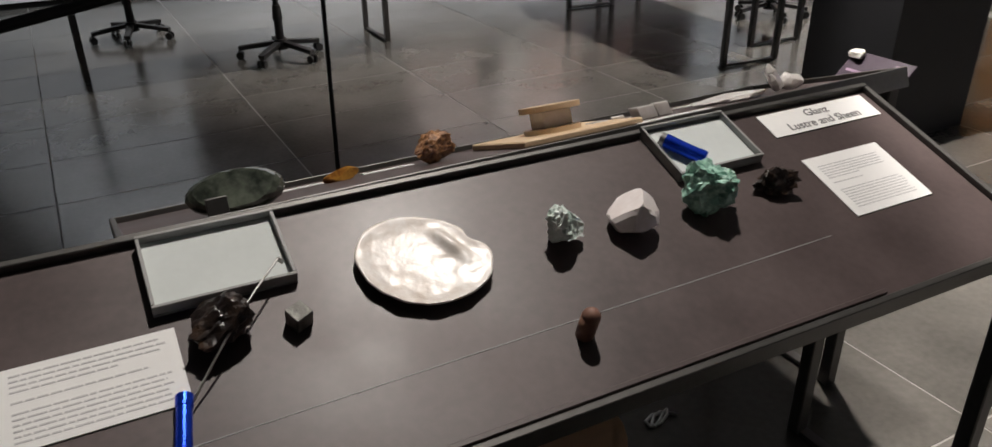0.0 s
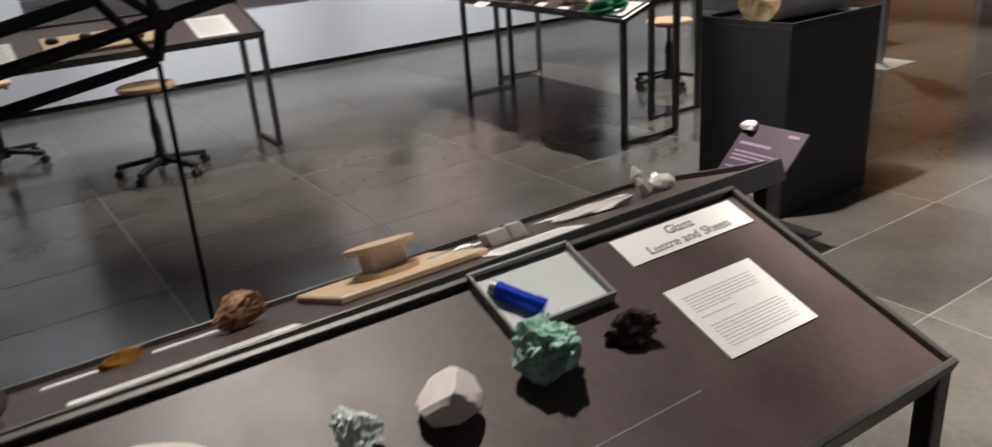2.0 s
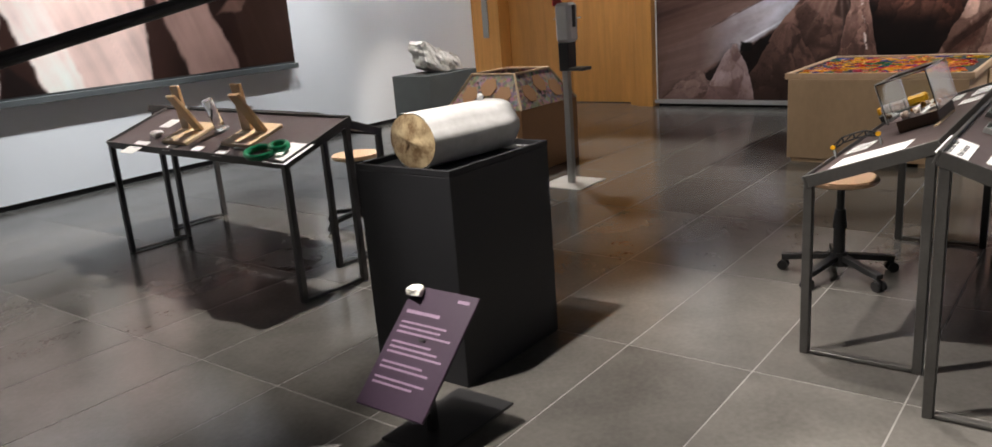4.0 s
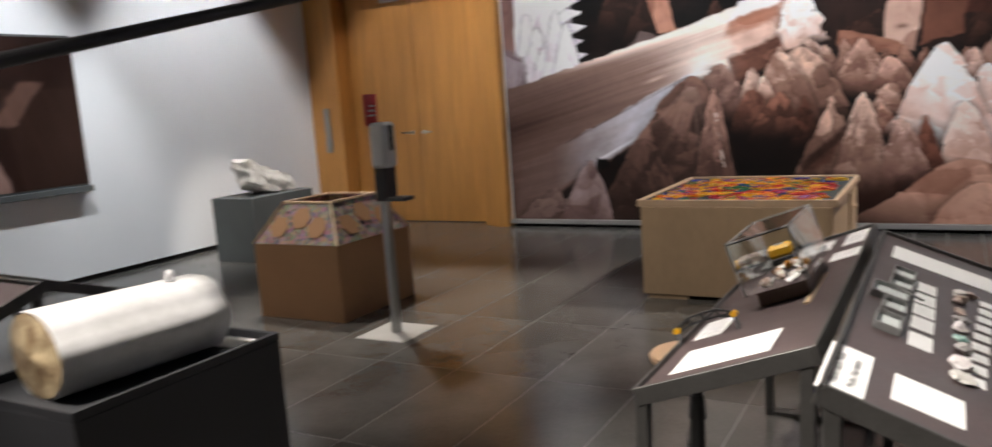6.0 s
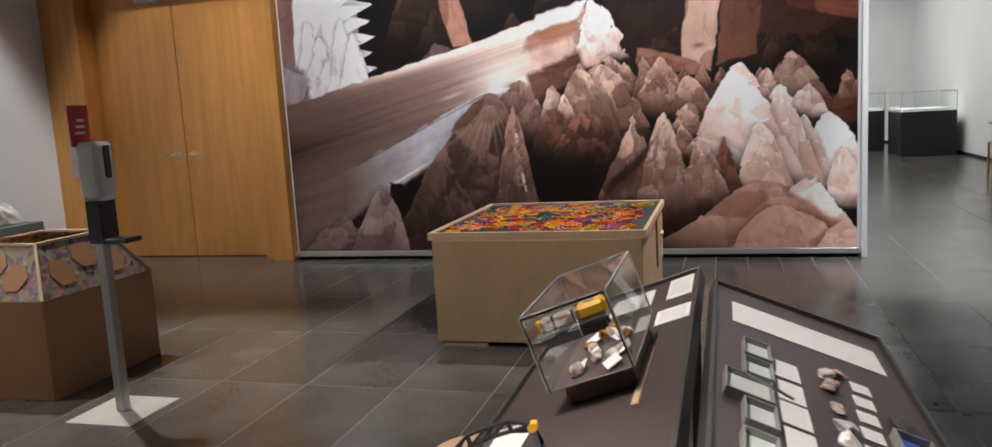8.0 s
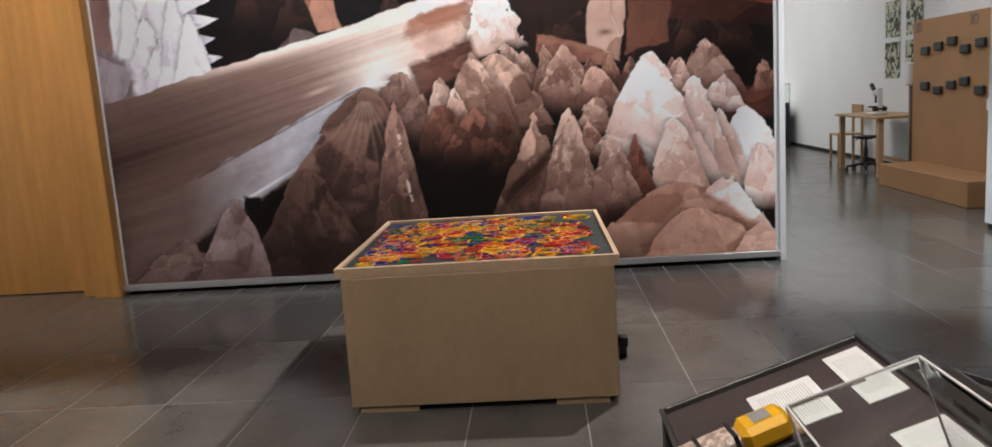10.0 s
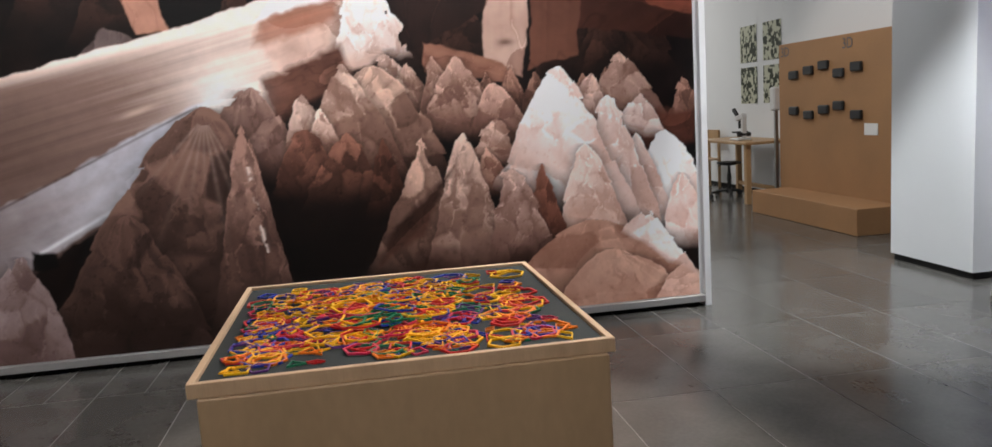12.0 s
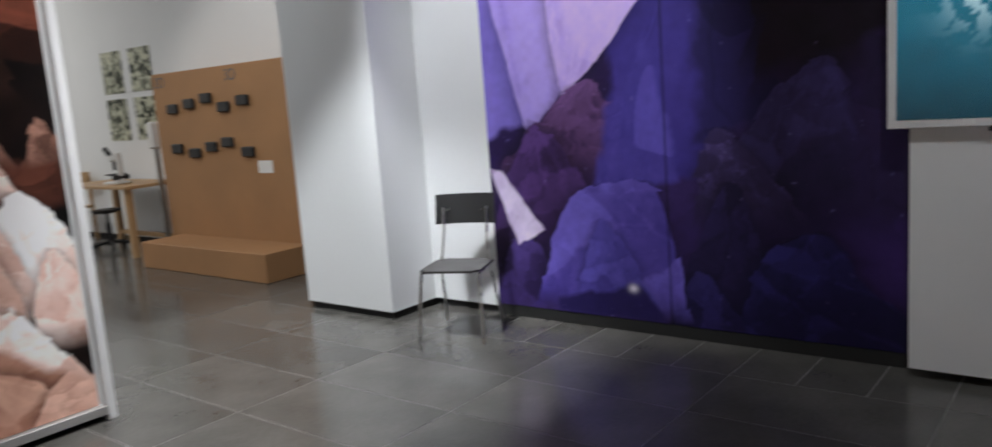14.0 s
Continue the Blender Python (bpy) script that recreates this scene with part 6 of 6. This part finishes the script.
for s2 in (-1, 1):
    part("front_leg", rod(rod(NB(), (0.19 * s2, 0.17, 0.43), (0.215 * s2, 0.23, 0.0), 0.009), (0.19 * s2, 0.17, 0.435), (0.17 * s2, -0.15, 0.435), 0.009), M_CHROME, ch)
    part("rear_leg", rod(NB(), (0.17 * s2, -0.15, 0.435), (0.2 * s2, -0.27, 0.0), 0.009), M_CHROME, ch)
    part("back_post", rod(rod(NB(), (0.165 * s2, -0.15, 0.435), (0.15 * s2, -0.205, 0.64), 0.009), (0.15 * s2, -0.205, 0.64), (0.15 * s2, -0.235, 0.8), 0.009), M_CHROME, ch)
    part("screw", rod(NB(), (0.12 * s2, -0.21, 0.785), (0.12 * s2, -0.262, 0.785), 0.006), M_CHROME, ch)

# ---- screen on the panel ----
tv = thing("wall_screen", "white-framed flat screen showing a teal underwater picture", "screen")
part("housing", box(NB(), (6.12, -2.328, 1.225), (7.37, -2.27, 1.965), None, 0.005), M_FRAMEWHITE, tv)
k = Canvas(1.17, 0.66, 0.012, 31)
k.rgb = lin((12, 90, 112)) * (0.5 + 1.0 * k.noise(0.4)[..., None]) * (0.35 + 0.9 * (k.v / 0.66)[..., None])
sp = np.exp(-((k.u - 0.35) ** 2 + (k.v - 0.55) ** 2) / 0.02) * (k.noise(0.05) > 0.5)
k.lay(sp * 0.7, lin((190, 225, 235)))
scr = k.object("screen_face", pose(7.33, -2.268, 1.265, 0, 0, 180), M_SCREEN)
scr.parent = tv
part("sensor", box(NB(), (6.9, -2.3, 1.205), (6.96, -2.28, 1.2247)), M_BLACKPL, tv)

# ---- far room ----
bd = thing("peep_board", "tall brown hardboard wall with black peep holes and a step", "exhibit wall")
part("body", box(NB(), (12.55, -3.35, 0.0), (14.85, -2.9, 2.0), None, 0.006), M_CARD, bd)
part("step", box(NB(), (12.5, -2.898, 0.0), (14.62, -2.4, 0.27), None, 0.006), M_CARD, bd)
HX = (14.48, 14.16, 13.85, 13.56, 13.24)
for row_, zs in ((0, (1.62, 1.66, 1.7, 1.6, 1.65)), (1, (1.2, 1.15, 1.21, 1.25, 1.15))):
    for x_, z_ in zip(HX, zs):
        bm = NB()
        box(bm, (x_ - 0.095, -2.899, z_ - 0.05), (x_ + 0.095, -2.86, z_ + 0.05), None, 0.012)
        part("peep_hole", bm, M_BLACKPL, bd, "black rubber eyepiece")
part("label_plate", box(NB(), (12.9, -2.899, 0.94), (13.12, -2.893, 1.06)), M_PAPER, bd, "white label")
for lx in (14.7, 13.42):
    letters("3D", 0.16, bd, pose(lx, -2.897, 1.9, 90, 0, 180), M_INKDARK)

wt = thing("work_table", "oak work table with a low rear rail", "table")
part("tabletop", box(NB(), (15.2, -3.3, 0.78), (16.75, -2.62, 0.815), None, 0.004), M_LIGHTWOOD, wt)
part("rear_rail", box(NB(), (15.34, -3.255, 0.12), (16.61, -3.205, 0.17)), M_LIGHTWOOD, wt)
for lx in (15.3, 16.65):
    for ly in (-3.23, -2.69):
        part("leg", box(NB(), (lx - 0.035, ly - 0.035, 0), (lx + 0.035, ly + 0.035, 0.7797), None, 0.003), M_LIGHTWOOD, wt)
ms = thing("microscope", "white laboratory microscope with black eyepieces", "microscope", pose(15.8, -2.85, 0.8155))
part("foot", box(NB(), (-0.12, -0.1, 0), (0.14, 0.1, 0.03), None, 0.01), M_WHITEPL, ms)
part("column", rail(NB(), (-0.09, 0, 0.0305), (-0.09, 0, 0.3), 0.05, 0.06), M_WHITEPL, ms)
part("head", rail(NB(), (-0.11, 0, 0.33), (0.08, 0, 0.29), 0.07, 0.07), M_WHITEPL, ms)
part("eyepiece", rod(NB(), (0.08, 0, 0.32), (0.19, 0, 0.41), 0.03), M_BLACKPL, ms)
part("objective", rod(NB(), (0.02, 0, 0.26), (0.02, 0, 0.16), 0.022), M_BLACKPL, ms)
part("stage", box(NB(), (-0.06, -0.08, 0.1), (0.1, 0.08, 0.12)), M_BLACKPL, ms)
part("focus_knob", rod(NB(), (-0.09, -0.09, 0.08), (-0.09, 0.09, 0.08), 0.03, n=16), M_BLACKPL, ms)
stool(16.2, -2.86, 15, 0.5, "black swivel stool under the oak work table", seat_material=M_BLACKPL)
bs = thing("wooden_chair", "plain wooden chair behind the work table", "chair", pose(17.6, -3.1, 0, 0, 0, -90))
part("seat", box(NB(), (-0.2, -0.2, 0.43), (0.2, 0.2, 0.455)), M_LIGHTWOOD, bs)
part("backrest", box(NB(), (0.17, -0.2, 0.7), (0.195, 0.2, 0.9)), M_LIGHTWOOD, bs)
for lx, lz in ((-0.18, 0.4297), (0.18, 0.9)):
    for ly in (-0.18, 0.18):
        part("leg", box(NB(), (lx - 0.017, ly - 0.017 if ly < 0 else ly - 0.017, 0), (lx + 0.017, ly + 0.017, lz)), M_LIGHTWOOD, bs)

for i, (px0, pz) in enumerate(((16.36, 1.88), (15.68, 1.88), (16.36, 1.29), (15.68, 1.29))):
    k = Canvas(0.5, 0.52, 0.012, 40 + i)
    k.rgb = lin((190, 190, 170)) * (k.noise(0.05, octaves=3)[..., None] > 0.5) + lin((60, 66, 50)) * 0.7
    ps = k.object("poster", pose(px0 + 0.5, -3.394, pz, 0, 0, 180), M_PRINT)
    tagged(ps, "small poster with a grey-green speckled print", "poster", "posters on the far wall")
dsp = thing("wall_dispenser", "white wall-mounted soap dispenser", "dispenser", pose(15.12, -3.0, 0))
part("body", box(NB(), (-0.06, -0.06, 1.2), (0.06, 0.06, 1.5), None, 0.02), M_WHITEPL, dsp)
part("pole", box(NB(), (-0.02, -0.02, 0.012), (0.02, 0.02, 1.1997)), M_GALV, dsp)
part("foot_plate", box(NB(), (-0.15, -0.15, 0), (0.15, 0.15, 0.0117)), M_GALV, dsp)

for cx0, cx1, cy0, cy1 in ((22.8, 23.7, -2.27, -0.3), (21.0, 22.3, -3.25, -2.25)):
    dc = thing("display_case", "low glass display case on a black base", "display case", group="far display cases")
    part("base", box(NB(), (cx0, cy0, 0), (cx1, cy1, 0.88), None, 0.004), M_PLINTH, dc)
    part("white_bed", box(NB(), (cx0 + 0.05, cy0 + 0.05, 0.8803), (cx1 - 0.05, cy1 - 0.05, 0.93)), M_PAPER, dc)
    for a, b in (((cx0, cy0, 0.8803), (cx0 + 0.008, cy1, 1.25)), ((cx1 - 0.008, cy0, 0.8803), (cx1, cy1, 1.25)), ((cx0 + 0.0083, cy0, 0.8803), (cx1 - 0.0083, cy0 + 0.008, 1.25)), ((cx0 + 0.0083, cy1 - 0.008, 0.8803), (cx1 - 0.0083, cy1, 1.25)), ((cx0, cy0, 1.2503), (cx1, cy1, 1.258))):
        o = part("glass_pane", box(NB(), a, b), M_GLASS, dc)
        o.visible_shadow = False
    for e_, f_ in (((cx0, cy0), (cx0, cy1)), ((cx0, cy0), (cx1, cy0))):
        part("edge_trim", rail(NB(), (e_[0], e_[1], 1.265), (f_[0], f_[1], 1.265), 0.012, 0.012), M_CHROME, dc)
fl = thing("folded_board", "dark A-board standing on the far floor", "sign", pose(17.9, -0.75, 0))
part("panel", box(NB(), (-0.02, -0.2, 0), (0.0, 0.2, 0.45), pose(0, 0, 0, 0, 18)), M_PLINTH, fl)
part("rear_panel", box(NB(), (0.28, -0.2, 0), (0.3, 0.2, 0.45), pose(0, 0, 0, 0, -18)), M_PLINTH, fl)

# ---- floor slabs ----
TX, TY, JX, JY, GAP = 1.0, 0.53, 3.06, 2.25, 0.0065
me_tile = mesh_of("floor_tile", box(NB(), (-TX / 2 + GAP / 2, -TY / 2 + GAP / 2, -0.001), (TX / 2 - GAP / 2, TY / 2 - GAP / 2, 0.0)), M_TILE)
me_third = mesh_of("floor_tile", box(NB(), (-TX / 6 + GAP / 2, -TY / 2 + GAP / 2, -0.001), (TX / 6 - GAP / 2, TY / 2 - GAP / 2, 0.0)), M_TILE)
me_half = mesh_of("floor_tile", box(NB(), (-TX / 2 + GAP / 2, -TY / 4 + GAP / 2, -0.001), (TX / 2 - GAP / 2, TY / 4 - GAP / 2, 0.0)), M_TILE)
verts, faces = [], []
for i in range(-8, 24):
    for j in range(-13, 13):
        cx_, cy_ = JX + TX * (i + 0.5), JY + TY * (j + 0.5)
        if not (-4.2 < cx_ < 26.2 and -4.2 < cy_ < 8.6):
            continue
        if 0.5 < cx_ < 11.6 and -2.6 < cy_ < 8.2:
            if 10.06 < cx_ < 11.06 and cy_ > 0:
                spots = [(me_half, 0.0, dy) for dy in (-TY / 4, TY / 4)]
            elif cy_ < -1.95 and 6.0 < cx_ < 10.5:
                spots = [(me_third, dx, 0.0) for dx in (-TX / 3, 0.0, TX / 3)]
            else:
                spots = [(me_tile, 0.0, 0.0)]
            for mesh_, dx, dy in spots:
                o = new("floor_tile", mesh_)
                o.parent, o.location = floor, (cx_ + dx, cy_ + dy, 0.0)
        else:
            n0 = len(verts)
            for sx, sy in ((-1, -1), (1, -1), (1, 1), (-1, 1)):
                verts.append((cx_ + sx * (TX - GAP) / 2, cy_ + sy * (TY - GAP) / 2, 0.0))
            faces.append((n0, n0 + 1, n0 + 2, n0 + 3))
me = bpy.data.meshes.new("outer_tiles")
me.from_pydata(verts, [], faces)
me.materials.append(M_TILE)
o = tagged(new("outer_tiles", me), kind="stuff")
o.parent = floor
